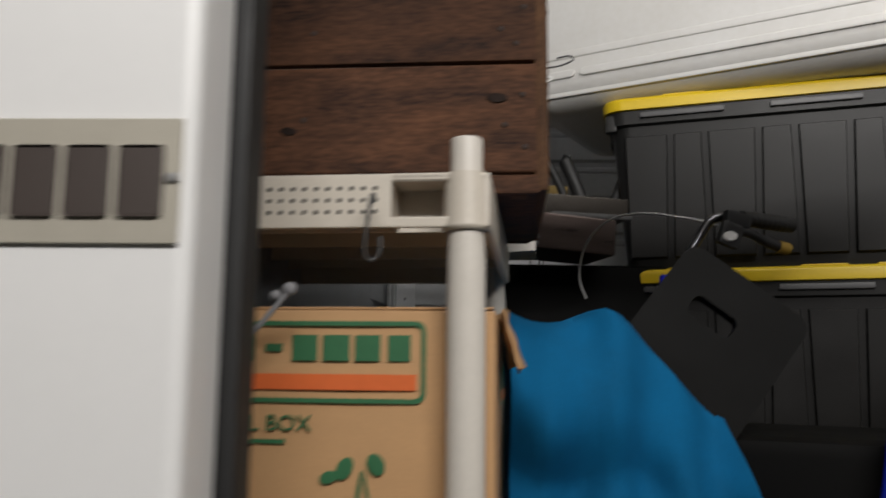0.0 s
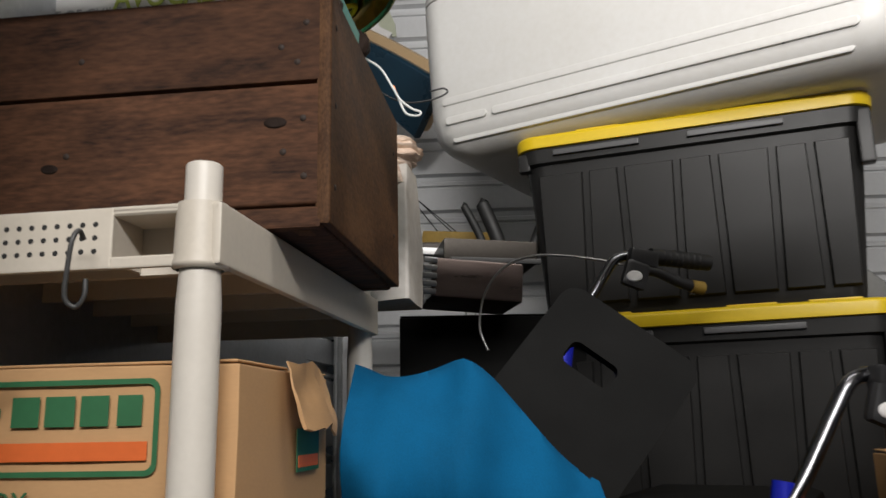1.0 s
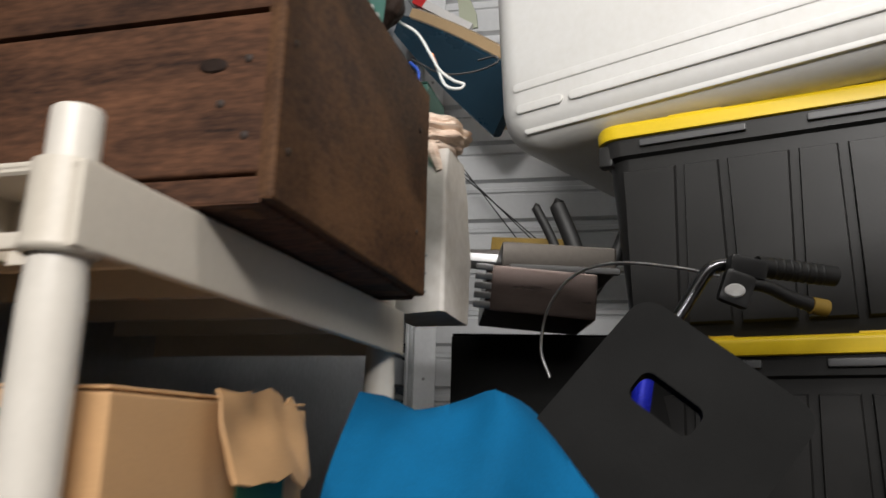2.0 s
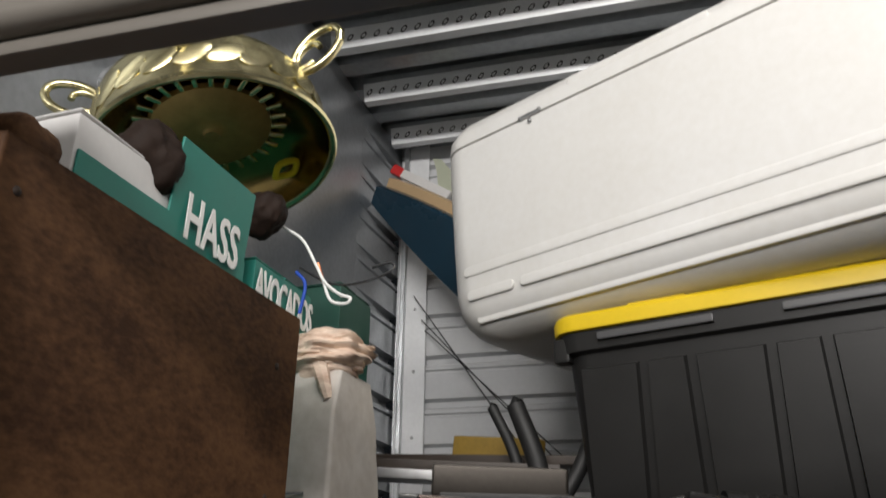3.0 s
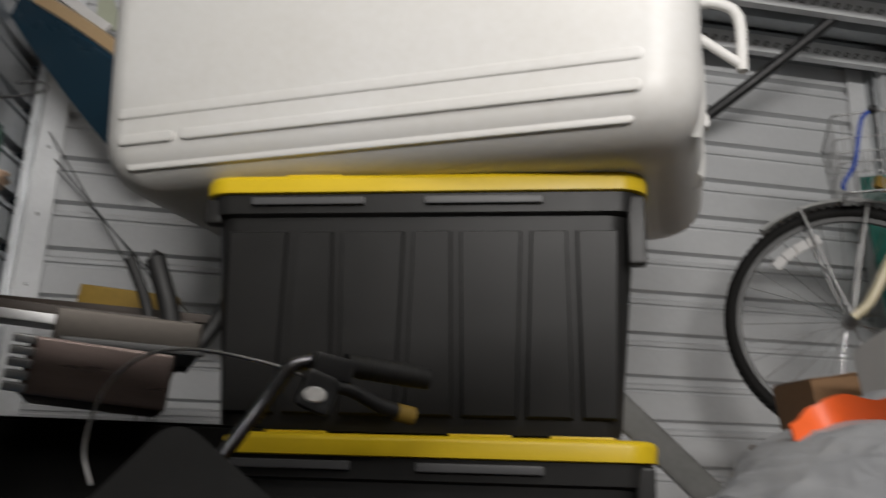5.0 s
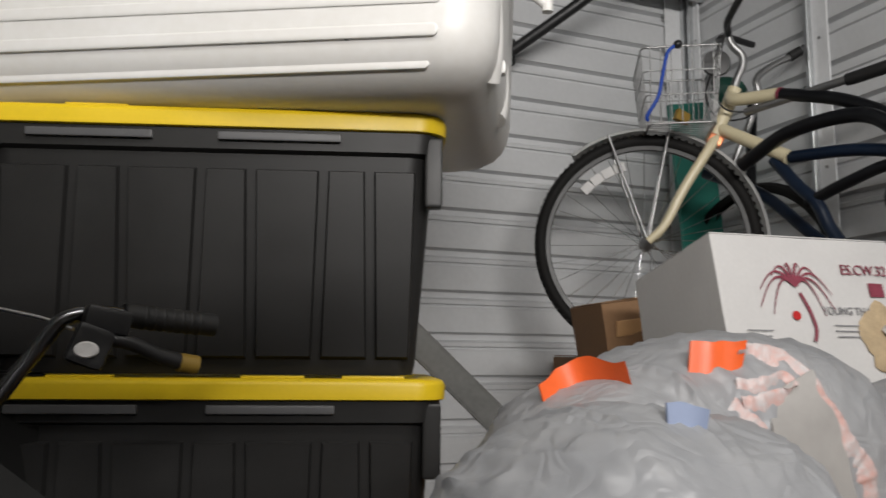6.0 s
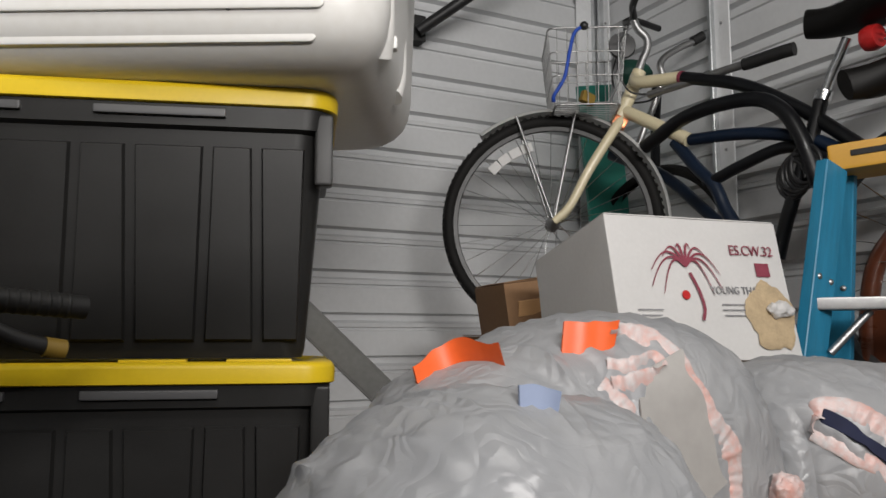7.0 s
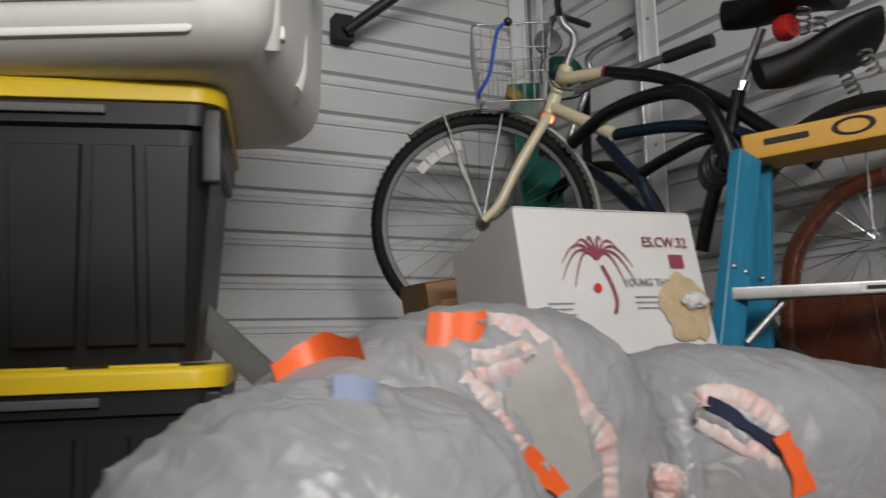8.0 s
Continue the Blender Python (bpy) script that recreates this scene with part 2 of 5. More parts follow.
def smooth_line(pts, steps=6):
    """Catmull-Rom through the points."""
    p = [Vector(q) for q in pts]
    p = [p[0] * 2 - p[1]] + p + [p[-1] * 2 - p[-2]]
    out = []
    for i in range(1, len(p) - 2):
        a, b, c, d = p[i - 1:i + 3]
        for k in range(steps):
            t = k / steps
            out.append(0.5 * ((2 * b) + (c - a) * t + (2 * a - 5 * b + 4 * c - d) * t * t + (3 * b - a - 3 * c + d) * t ** 3))
    return out + [p[-2]]


def tube(bm, pts, r, seg=10, steps=6, closed=False):
    """A round tube along a smooth line; r is one radius or one for each end."""
    line = smooth_line(pts, steps) if steps > 1 else [Vector(q) for q in pts]
    r0, r1 = r if isinstance(r, tuple) else (r, r)
    loops = []
    t0 = (line[1] - line[0]).normalized()
    side = t0.orthogonal().normalized()
    for i, q in enumerate(line):
        t = (line[min(i + 1, len(line) - 1)] - line[max(i - 1, 0)]).normalized()
        side = (side - t * side.dot(t)).normalized()
        up = t.cross(side)
        rad = r0 + (r1 - r0) * i / (len(line) - 1)
        loops.append([q + (side * math.cos(a) + up * math.sin(a)) * rad for a in (2 * math.pi * k / seg for k in range(seg))])
    return rings(bm, loops)


def lathe(bm, prof, seg=40, m=Matrix()):
    loops = [[m @ Vector((r * math.cos(a), r * math.sin(a), z)) for a in (2 * math.pi * k / seg for k in range(seg))] for r, z in prof]
    return rings(bm, loops, cap=False)


def rr_loop(hx, hy, r, z, cx=0.0, cy=0.0, n=5):
    """A rounded rectangle at height z."""
    out = []
    for sx, sy, a0 in ((1, 1, 0), (-1, 1, 90), (-1, -1, 180), (1, -1, 270)):
        for k in range(n + 1):
            a = radians(a0 + 90 * k / n)
            out.append((cx + sx * (hx - r) + r * math.cos(a), cy + sy * (hy - r) + r * math.sin(a), z))
    return out


def lettering(text, size, material, parent, m, name="lettering", depth=0.0006, spacing=1.0, bold=0.0, narrow=1.0):
    cu = bpy.data.curves.new(name, "FONT")
    cu.body, cu.size, cu.extrude, cu.space_character = text, size, depth, spacing
    cu.align_x, cu.align_y = "CENTER", "CENTER"
    cu.resolution_u = 3
    cu.offset = bold
    tmp = bpy.data.objects.new(name, cu)
    scene.collection.objects.link(tmp)
    bpy.context.view_layer.update()
    me = bpy.data.meshes.new_from_object(tmp.evaluated_get(bpy.context.evaluated_depsgraph_get()))
    bpy.data.objects.remove(tmp)
    me.materials.clear()
    me.materials.append(material)
    ob = new(name, me)
    ob.parent = parent
    ob.matrix_local = m @ Matrix.Diagonal((narrow, 1, 1, 1))
    return ob


def wrinkle(bm, amount, scale, seed=0.0, fine=0.35):
    """Push the skin in and out by noise."""
    bm.normal_update()
    for v in bm.verts:
        q = v.co * scale + Vector((seed, seed * 0.7, -seed))
        d = noise.noise(q) + fine * noise.noise(q * 3.1) + fine * 0.5 * (1 - abs(noise.noise(q * 5.7)) * 2)
        v.co += v.normal * amount * d
    return bm


# ---- the unit: floor, walls, ceiling ----
LEFT, RIGHT, BACK, FRONT, CEIL = 0.07, 2.99, 3.52, 1.40, 2.78
RIB_TOP, RIB_STEP = 2.426, 0.141


def rib_profile(z0, z1):
    """(depth, height) points of the corrugated sheet, from top to bottom."""
    pts = [(0.0, z1)]
    k = math.ceil((z1 - RIB_TOP) / RIB_STEP)
    z = RIB_TOP + k * RIB_STEP
    while z > z0 + 0.07:
        if z < z1 - 0.002:
            pts += [(0.0, z), (0.024, z - 0.007), (0.024, z - 0.025), (0.0, z - 0.034), (0.0, z - 0.047), (0.009, z - 0.05), (0.009, z - 0.055), (0.0, z - 0.059)]
        z -= RIB_STEP
    return pts + [(0.0, z0)]


def sheet_wall(name, a, b, outward, label, skin=M_WALL):
    """A ribbed steel sheet between plan points a and b, with a backing of real thickness."""
    bm = bmesh.new()
    prof = rib_profile(FLOOR, CEIL)
    a, b, o = Vector((*a, 0)), Vector((*b, 0)), Vector((*outward, 0))
    front = [[p + o * d + Vector((0, 0, z)) for p in (a, b)] for d, z in prof]
    rows = [[bm.verts.new(q) for q in r] for r in front]
    for r, s in zip(rows, rows[1:]):
        bm.faces.new((r[0], r[1], s[1], s[0]))
    mid = (a + b) / 2 + o * 0.05
    dx, dy = abs(b.x - a.x) + abs(o.x) * 0.04, abs(b.y - a.y) + abs(o.y) * 0.04
    bx(bm, (max(dx, 0.04), max(dy, 0.04), CEIL - FLOOR), (mid.x, mid.y, (CEIL + FLOOR) / 2))
    return solid(name, bm, skin, label, "wall", smooth=False, kind="structure")


solid("floor", box((9, 10, 0.1), (1.5, -0.9, FLOOR - 0.05)), M_FLOOR, "grey concrete slab floor", "floor", kind="structure")
sheet_wall("wall_north", (LEFT, BACK), (RIGHT, BACK), (0, 1), "light grey ribbed steel wall with horizontal grooves")
sheet_wall("wall_west", (LEFT - 0.23, 1.1), (LEFT, BACK), (-1, 0.1), "bare zinc-grey ribbed steel partition wall of the unit", M_BARE)
sheet_wall("wall_east", (RIGHT, 1.1), (RIGHT, BACK), (1, 0), "light grey ribbed steel partition wall of the unit")

# roof deck: shallow pans that run across the unit
bm = bmesh.new()
rows = []
y = 1.72
while y < BACK + 0.2:
    for dy, dz in ((0.0, 0.0), (0.06, 0.0), (0.075, 0.03), (0.125, 0.03)):
        rows.append([bm.verts.new((x, y + dy, CEIL + dz)) for x in (LEFT - 0.05, RIGHT + 0.05)])
    y += 0.14
for r, s in zip(rows, rows[1:]):
    bm.faces.new((r[0], r[1], s[1], s[0]))
bx(bm, (3.2, 2.1, 0.05), (1.53, 2.77, CEIL + 0.08))
solid("ceiling", bm, M_DECK, "dark galvanised roof deck over the unit", "ceiling", smooth=False, kind="structure")


def slotted_rail(y, z):
    """A channel across the roof; near-black rings on its lower face paint the shade of its slots."""
    t = thing("ceiling_rail", "pale galvanised slotted roof channel under the deck", "rail", pose(0, y, z), group="roof channels")
    bm = box((RIGHT - LEFT - 0.02, 0.012, 0.058), ((LEFT + RIGHT) / 2, 0, 0), (18, 0, 0), 0.002, 1)
    bx(bm, (RIGHT - LEFT - 0.02, 0.1, 0.006), ((LEFT + RIGHT) / 2, 0.05, 0.026))
    bx(bm, (RIGHT - LEFT - 0.02, 0.03, 0.006), ((LEFT + RIGHT) / 2, 0.018, -0.026))
    part("channel", bm, M_GALV_LIGHT, t, smooth=False)
    bm = bmesh.new()
    x = LEFT + 0.03
    while x < RIGHT - 0.03:
        loop = []
        for k in range(10):
            a = 2 * math.pi * k / 10
            u, v = 0.0125 * math.cos(a), 0.0075 * math.sin(a)
            loop.append(Vector((x + u * 0.8 - v * 0.4, 0, u * 0.62 + v * 0.8)))
        mid = Vector((x, 0, 0))
        rings(bm, [[pose(0, 0, 0, 18) @ (mid + (q - mid) * g + Vector((0, -0.0068, 0))) for q in loop] for g in (1.0, 0.6)], cap=False)
        x += 0.04
    tagged(part("slot_shade_row", bm, M_SHADE_BLACK, t, "row of punched slots, their shade drawn as near-black rings", smooth=False), kind="stuff")


for y in (1.78, 2.02, 2.29, 2.56, 2.83, 3.10, 3.37):
    slotted_rail(y, CEIL - 0.03)

# corner posts and studs
def steel_post(x, y, w, d, label, rz=0, turn=1):
    t = thing("wall_post", label, "post", pose(x, y, 0, 0, 0, rz), kind="structure")
    h = CEIL - FLOOR
    part("flange", box((w, 0.006, h), (0, 0, FLOOR + h / 2), bevel=0.001, seg=1), M_GALV_LIGHT, t, smooth=False)
    part("web", box((0.006, d, h), (-turn * w / 2, d / 2 - 0.004, FLOOR + h / 2), bevel=0.001, seg=1), M_GALV, t, smooth=False)
    part("lip", box((0.016, 0.02, h), (-turn * (w / 2 - 0.022), -0.012, FLOOR + h / 2), bevel=0.002, seg=1), M_GALV, t, smooth=False)
    for k in range(9):
        bm = bmesh.new()
        lathe(bm, [(0.0, 0.004), (0.004, 0.0035), (0.0055, 0.0)], 10, pose(0.012 * turn, -0.0032, 0.9 + k * 0.21, 90))
        part("screw", bm, M_STEEL, t)
    return t


steel_post(0.128, BACK - 0.012, 0.1, 0.03, "galvanised corner post with screw heads", 0, 1)
steel_post(2.935, BACK - 0.012, 0.1, 0.03, "bright galvanised corner post", 0, -1)
steel_post(RIGHT - 0.012, 2.87, 0.09, 0.02, "galvanised stud on the partition wall", -90, 1)
steel_post(RIGHT - 0.012, 3.45, 0.06, 0.02, "galvanised corner angle on the partition wall", -90, 1)

# front: white jamb with the number plate, dark door track, raised curtain
JY = 1.02
solid("wall_south", box((1.2, 0.085, CEIL - FLOOR + 0.4), (-0.424, JY + 0.0425, (CEIL + FLOOR) / 2 + 0.2), bevel=0.012, seg=3), M_PAINT,
      "glossy white painted steel door jamb beside the opening", "wall", kind="structure")
solid("wall_south_east", box((1.6, 0.16, CEIL - FLOOR + 0.4), (3.55, JY + 0.08, (CEIL + FLOOR) / 2 + 0.2), bevel=0.012, seg=3), M_PAINT,
      "white painted steel wall beside the opening", "wall", kind="structure")
solid("wall_south_header", box((2.57, 0.085, 0.3), (1.461, JY + 0.0435, 2.93), bevel=0.01, seg=2), M_PAINT,
      "white painted steel header over the opening", "wall", kind="structure")
solid("door_track", box((0.024, 0.05, CEIL - FLOOR), (0.176, JY + 0.112, (CEIL + FLOOR) / 2), bevel=0.004), M_RUBBER,
      "dark vertical door track with rubber seal", "door track", kind="structure")
curtain = thing("door_1", "brown-grey steel bottom bar of a raised roller door, seen from below", "door", pose(0.0, 1.45, 1.624), kind="structure")
bm = bmesh.new()
prof = [(0.0, 0.06), (0.0, 0.078), (0.008, 0.083), (0.008, 0.1), (0.0, 0.105), (0.0, 0.12)]
rings(bm, [[(x, d + t, z) for d, z in prof for t in (0.0,)] + [(x, d + 0.004, z) for d, z in prof[::-1]] for x in (-0.1, 1.2)])
part("slat_curtain", bm, M_DOOR, curtain, smooth=False)
part("bottom_bar", box((1.3, 0.05, 0.075), (0.55, 0, 0.037), bevel=0.012, seg=3), M_DOOR, curtain, "rounded grey steel bottom bar")
part("bottom_seal", box((1.3, 0.022, 0.014), (0.55, 0, -0.006), bevel=0.004), M_DOOR, curtain)

# the unseen corridor behind the camera, its colour lowered to weaken bounce and reflections
solid("wall_corridor", box((9, 0.1, 4), (1.5, -4.6, 1.4)), M_CORRIDOR, "unseen corridor wall, greyed to cut bounced light", "wall", kind="structure")
for x in (-2.9, 5.9):
    solid("wall_corridor_end", box((0.1, 6.6, 4), (x, -1.6, 1.4)), M_CORRIDOR, "unseen corridor end wall, greyed to cut bounced light", "wall", kind="structure")
solid("ceiling_corridor", box((9, 5.8, 0.1), (1.5, -1.7, 3.1)), M_CORRIDOR, "unseen corridor ceiling, greyed to cut bounced light", "ceiling", kind="structure")

plate = thing("number_plate", "tan sign plate with dark brown characters on a white jamb", "sign", pose(0.067, JY - 0.003, 1.209) @ Matrix.Scale(0.75, 4))
part("panel", box((0.27, 0.004, 0.116), (0, 0, 0), bevel=0.001, seg=1), M_PLATE, plate)
for i in range(4):
    part("character_bar", box((0.041, 0.0015, 0.066), (-0.047 + i * 0.0487, -0.003, -0.001), bevel=0.004), M_BROWNINK, plate)
part("plate_screw", box((0.012, 0.003, 0.009), (0.128, -0.0035, 0.002), bevel=0.002), M_STEEL, plate)

# ---- shelving and what stands on it ----
shelf = thing("storage_shelf", "cream plastic storage shelving unit with round posts", "shelf", pose(0.388, 1.365, 0, 0, 0, -5))
SW, SD = 0.62, 0.66


def shelf_tier(z, holes):
    bm = box((SW, SD, 0.008), (-SW / 2, SD / 2, z - 0.006), bevel=0.002, seg=1)
    tier = part("shelf_deck", bm, M_SHELF, shelf, smooth=False)
    for y in (0.14, 0.28, 0.42, 0.55):
        part("stiffener", box((SW - 0.02, 0.01, 0.035), (-SW / 2, y, z - 0.028)), M_SHELF, tier, smooth=False)
    part("side_rim", box((0.012, SD, 0.062), (-0.004, SD / 2, z - 0.032), bevel=0.004), M_SHELF, tier)
    part("front_rim", box((SW - 0.11, 0.01, 0.062), (-SW / 2 - 0.055, 0.004, z - 0.032), bevel=0.003), M_SHELF, tier)
    bm = box((0.075, 0.008, 0.012), (-0.075, 0.004, z - 0.057), bevel=0.002)
    bx(bm, (0.075, 0.008, 0.006), (-0.075, 0.004, z - 0.004), bevel=0.001)
    bx(bm, (0.004, 0.06, 0.05), (-0.112, 0.03, z - 0.032))
    bx(bm, (0.075, 0.004, 0.055), (-0.075, 0.06, z - 0.032))
    part("corner_pocket", bm, M_SHELF, tier, smooth=False)
    part("back_rim", box((SW, 0.01, 0.062), (-SW / 2, SD, z - 0.032), bevel=0.003), M_SHELF, tier)
    bm = bmesh.new()
    lathe(bm, [(0.0228, z - 0.066), (0.027, z - 0.064), (0.028, z - 0.06), (0.0262, z - 0.055), (0.025, z), (0.021, z + 0.001)], 24, pose(-0.026, 0.018, 0))
    part("collar", bm, M_SHELF, tier)
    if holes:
        # no openings are cut: near-black discs paint the shade inside the holes
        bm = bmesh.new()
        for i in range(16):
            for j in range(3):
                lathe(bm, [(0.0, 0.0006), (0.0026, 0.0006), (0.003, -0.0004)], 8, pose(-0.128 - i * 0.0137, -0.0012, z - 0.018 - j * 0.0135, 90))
        tagged(part("vent_hole_shade", bm, M_SHADE_BLACK, tier, "rows of small near-black discs painted as the shade of ventilation holes"), kind="stuff")


for k, z in enumerate((1.3, 0.828, 0.36, -0.1)):
    shelf_tier(z, k == 0)
for px, py in ((-0.026, 0.018), (-0.026, SD - 0.02), (-SW + 0.03, 0.018), (-SW + 0.03, SD - 0.02)):
    bm = bmesh.new()
    lathe(bm, [(0.0, 1.342), (0.0165, 1.342), (0.0183, 1.340), (0.0185, 1.27), (0.0195, 1.24), (0.0218, 1.2), (0.0218, 0.86), (0.02, 0.8), (0.0218, 0.72), (0.0218, FLOOR)], 24, pose(px, py, 0))
    part("post", bm, M_POST, shelf, "smooth round cream plastic post")

bm = bmesh.new()
tube(bm, [(0.262, 1.352, 1.262), (0.262, 1.342, 1.268), (0.26, 1.335, 1.258), (0.257, 1.336, 1.235), (0.254, 1.34, 1.205), (0.262, 1.345, 1.196), (0.27, 1.345, 1.206), (0.27, 1.345, 1.222)], 0.0024, 8)
solid("hanging_hook", bm, M_RIM, "small bent metal hook on the shelf rim", "hook")
bm = bmesh.new()
tube(bm, [(0.1, 1.352, 1.075), (0.13, 1.35, 1.112), (0.165, 1.352, 1.155), (0.17, 1.353, 1.165)], (0.0028, 0.0036), 8)
bmesh.ops.create_icosphere(bm, subdivisions=2, radius=0.008, matrix=pose(0.172, 1.353, 1.165))
bmesh.ops.create_icosphere(bm, subdivisions=2, radius=0.006, matrix=pose(0.157, 1.352, 1.158))
solid("knotted_string", bm, M_GREY_INK, "short grey knotted cord hanging over a cardboard box", "cord")

# wooden crate
crate = thing("wooden_crate", "dark weathered plank crate standing on the cream shelf", "crate", pose(0.458, 1.492, 1.302, 0, 0, -3.2))
rnd = random.Random(3)


def plank(size, at, material=M_CRATE, rot=(0, 0, 0)):
    bm = box(size, at, rot, 0.003, 2)
    for v in bm.verts:
        v.co += Vector((rnd.uniform(-1, 1), rnd.uniform(-1, 1), rnd.uniform(-1, 1))) * 0.0009
    return part("plank", bm, material, crate)


for z0, z1 in ((0.0, 0.024), (0.027, 0.172), (0.176, 0.288)):
    plank((0.6, 0.014, z1 - z0), (-0.302, 0.007, (z0 + z1) / 2))
    plank((0.6, 0.014, z1 - z0), (-0.302, 0.439, (z0 + z1) / 2))
plank((0.018, 0.446, 0.286), (0.002, 0.223, 0.147), M_CRATE_END)
plank((0.018, 0.39, 0.286), (-0.6, 0.21, 0.147), M_CRATE_END)
plank((0.6, 0.42, 0.012), (-0.3, 0.21, 0.006))
for x, y in ((-0.03, 0.03), (-0.03, 0.39), (-0.57, 0.03)):
    plank((0.03, 0.03, 0.3), (x, y, 0.15), M_CRATE_END)
bm = box((0.085, 0.05, 0.036), (-0.034, 0.03, 0.3), (0, 4, 8), 0.014, 3)
bmesh.ops.subdivide_edges(bm, edges=[e for e in bm.edges if e.calc_length() > 0.012], cuts=3, use_grid_fill=True)
wrinkle(bm, 0.004, 45, 2)
part("corner_block", bm, M_CRATE_END, crate)
for x, z in ((-0.02, 0.06), (-0.045, 0.09), (-0.022, 0.13), (-0.03, 0.2), (-0.02, 0.25), (-0.05, 0.22), (-0.3, 0.22), (-0.31, 0.1)):
    bm = bmesh.new()
    lathe(bm, [(0.0, 0.0016), (0.003, 0.0013), (0.0042, 0.0)], 8, pose(x, -0.0002, z, 90))
    part("nail", bm, M_NAIL, crate)
for y, z in ((0.02, 0.05), (0.02, 0.15), (0.02, 0.25), (0.4, 0.08), (0.4, 0.22)):
    bm = bmesh.new()
    lathe(bm, [(0.0, 0.0016), (0.003, 0.0013), (0.0042, 0.0)], 8, pose(0.0112, y, z, 0, 90))
    part("nail", bm, M_NAIL, crate)


for x, z, rx, rz in ((-0.055, 0.126, 0.014, 0.007), (-0.33, 0.085, 0.011, 0.006)):
    bm = bmesh.new()
    lathe(bm, [(0.0, 0.0012), (0.45, 0.0009), (0.8, 0.0012), (1.0, -0.0004)], 20, pose(x, -0.0006, z, 90, rnd.uniform(-20, 20), 0) @ Matrix.Diagonal((rx, rz, 1, 1)))
    part("wood_knot", bm, M_LUMP, crate, "dark knot in the plank")


def carton(name, size, m, label, shell, category="box", open_top=False):
    """A cardboard box with its seams, flaps and slightly soft sides."""
    w, d, h = size
    t = thing(name, label, category, m)
    bm = bmesh.new()
    bx(bm, (w, d, h), (0, 0, h / 2), bevel=0.003, seg=2)
    bmesh.ops.subdivide_edges(bm, edges=[e for e in bm.edges if e.calc_length() > 0.05], cuts=4, use_grid_fill=True)
    for v in bm.verts:
        q = v.co * 7 + Vector((w * 31, d * 17, h * 11))
        v.co += Vector((noise.noise(q), noise.noise(q + Vector((5, 0, 0))), 0.4 * noise.noise(q + Vector((0, 9, 0))))) * 0.003
    part("carton_body", bm, shell, t)
    for s in (-1, 1):
        bm = box((w - 0.004, d / 2 - 0.003, 0.003), (0, s * d / 4, h + 0.003), (rnd.uniform(-2, 2), 0, 0), 0.001, 1)
        part("flap", bm, shell, t, smooth=False)
    return t


# avocado boxes on and behind the crate
avo = carton("fruit_box", (0.47, 0.29, 0.382), pose(0.178, 1.78, 1.318, 0, 0, -3), "white and green printed avocado box with a hand hole", M_WHITE_CARD)
lettering("AVOCADOS", 0.046, M_LIME_INK, avo, pose(0.06, -0.149, 0.359, 90), bold=0.0008, narrow=0.8)
lettering("PRODUCE OF CHILE", 0.02, M_GREY_INK, avo, pose(-0.12, -0.149, 0.34, 90))
# a near-black sheet on the front paints the dark of the hand hole
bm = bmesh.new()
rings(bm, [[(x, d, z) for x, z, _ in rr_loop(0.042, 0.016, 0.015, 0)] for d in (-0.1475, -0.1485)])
part("hand_hole_shade", bm, M_SHADE_BLACK, avo, m=pose(0.075, 0, 0.318))
part("side_panel", box((0.004, 0.286, 0.341), (0.2385, 0, 0.1725), bevel=0.001, seg=1), M_TEAL, avo, "teal printed side panel")
part("raised_flap", box((0.004, 0.15, 0.12), (0.241, 0.065, 0.372), (0, 4, 0), 0.001, 1), M_TEAL, avo, "raised teal end flap")
lettering("HASS", 0.075, M_WHITE_INK, avo, pose(0.2455, 0.065, 0.345, 90, 0, 90), bold=0.0012, narrow=0.62)
for x in (-0.12, 0.19):
    part("tab", box((0.05, 0.03, 0.006), (x, -0.11, 0.394), (0, 5, 0), 0.001, 1), M_TEAL, avo, "teal folded tab")
avo2 = carton("fruit_box", (0.42, 0.16, 0.37), pose(0.215, 2.03, 1.31, 0, 0, -2), "teal green printed avocado box", M_TEAL)
lettering("AVOCADOS", 0.062, M_WHITE_INK, avo2, pose(0.2125, 0.0, 0.335, 90, 0, 90), spacing=0.9, bold=0.0012, narrow=0.5)
carton("cardboard_box", (0.24, 0.12, 0.222), pose(0.22, 2.285, 1.302, 0, 0, -3), "plain brown cardboard box under a green fruit box", M_CARD_DARK)
avo3 = carton("fruit_box", (0.36, 0.12, 0.215), pose(0.25, 2.28, 1.53, 0, 0, -3), "dark green printed avocado box", M_TEAL_DARK)
lettering("HASS", 0.06, M_WHITE_INK, avo3, pose(0.13, -0.063, 0.115, 90), bold=0.001, narrow=0.62)

# dark carved lumps between crate and lamp
for at, r, s in (((0.39, 1.745, 1.712), 0.041, 1), ((0.412, 1.965, 1.755), 0.028, 4)):
    bm = bmesh.new()
    bmesh.ops.create_icosphere(bm, subdivisions=4, radius=r)
    wrinkle(bm, r * 0.28, 2.2 / r * 0.55, s)
    solid("carved_lump", bm, M_LUMP, "dark brown knobbly carved wooden lump", "carving", pose(*at, 10, 30, 20) @ Matrix.Diagonal((1, 0.85, 1.1, 1)))

# brass lamp, bowl downwards
axis = Vector((0.26, -0.04, -0.96)).normalized()
lrot = axis.to_track_quat("Z", "Y").to_matrix()
lm = Matrix.Translation((0.331, 1.958, 1.844)) @ lrot.to_4x4() @ Matrix.Scale(0.845, 4)
lamp = thing("brass_lamp", "polished brass ceiling lamp lying bowl downwards on the boxes", "lamp", lm)
R = 0.2
bm = bmesh.new()
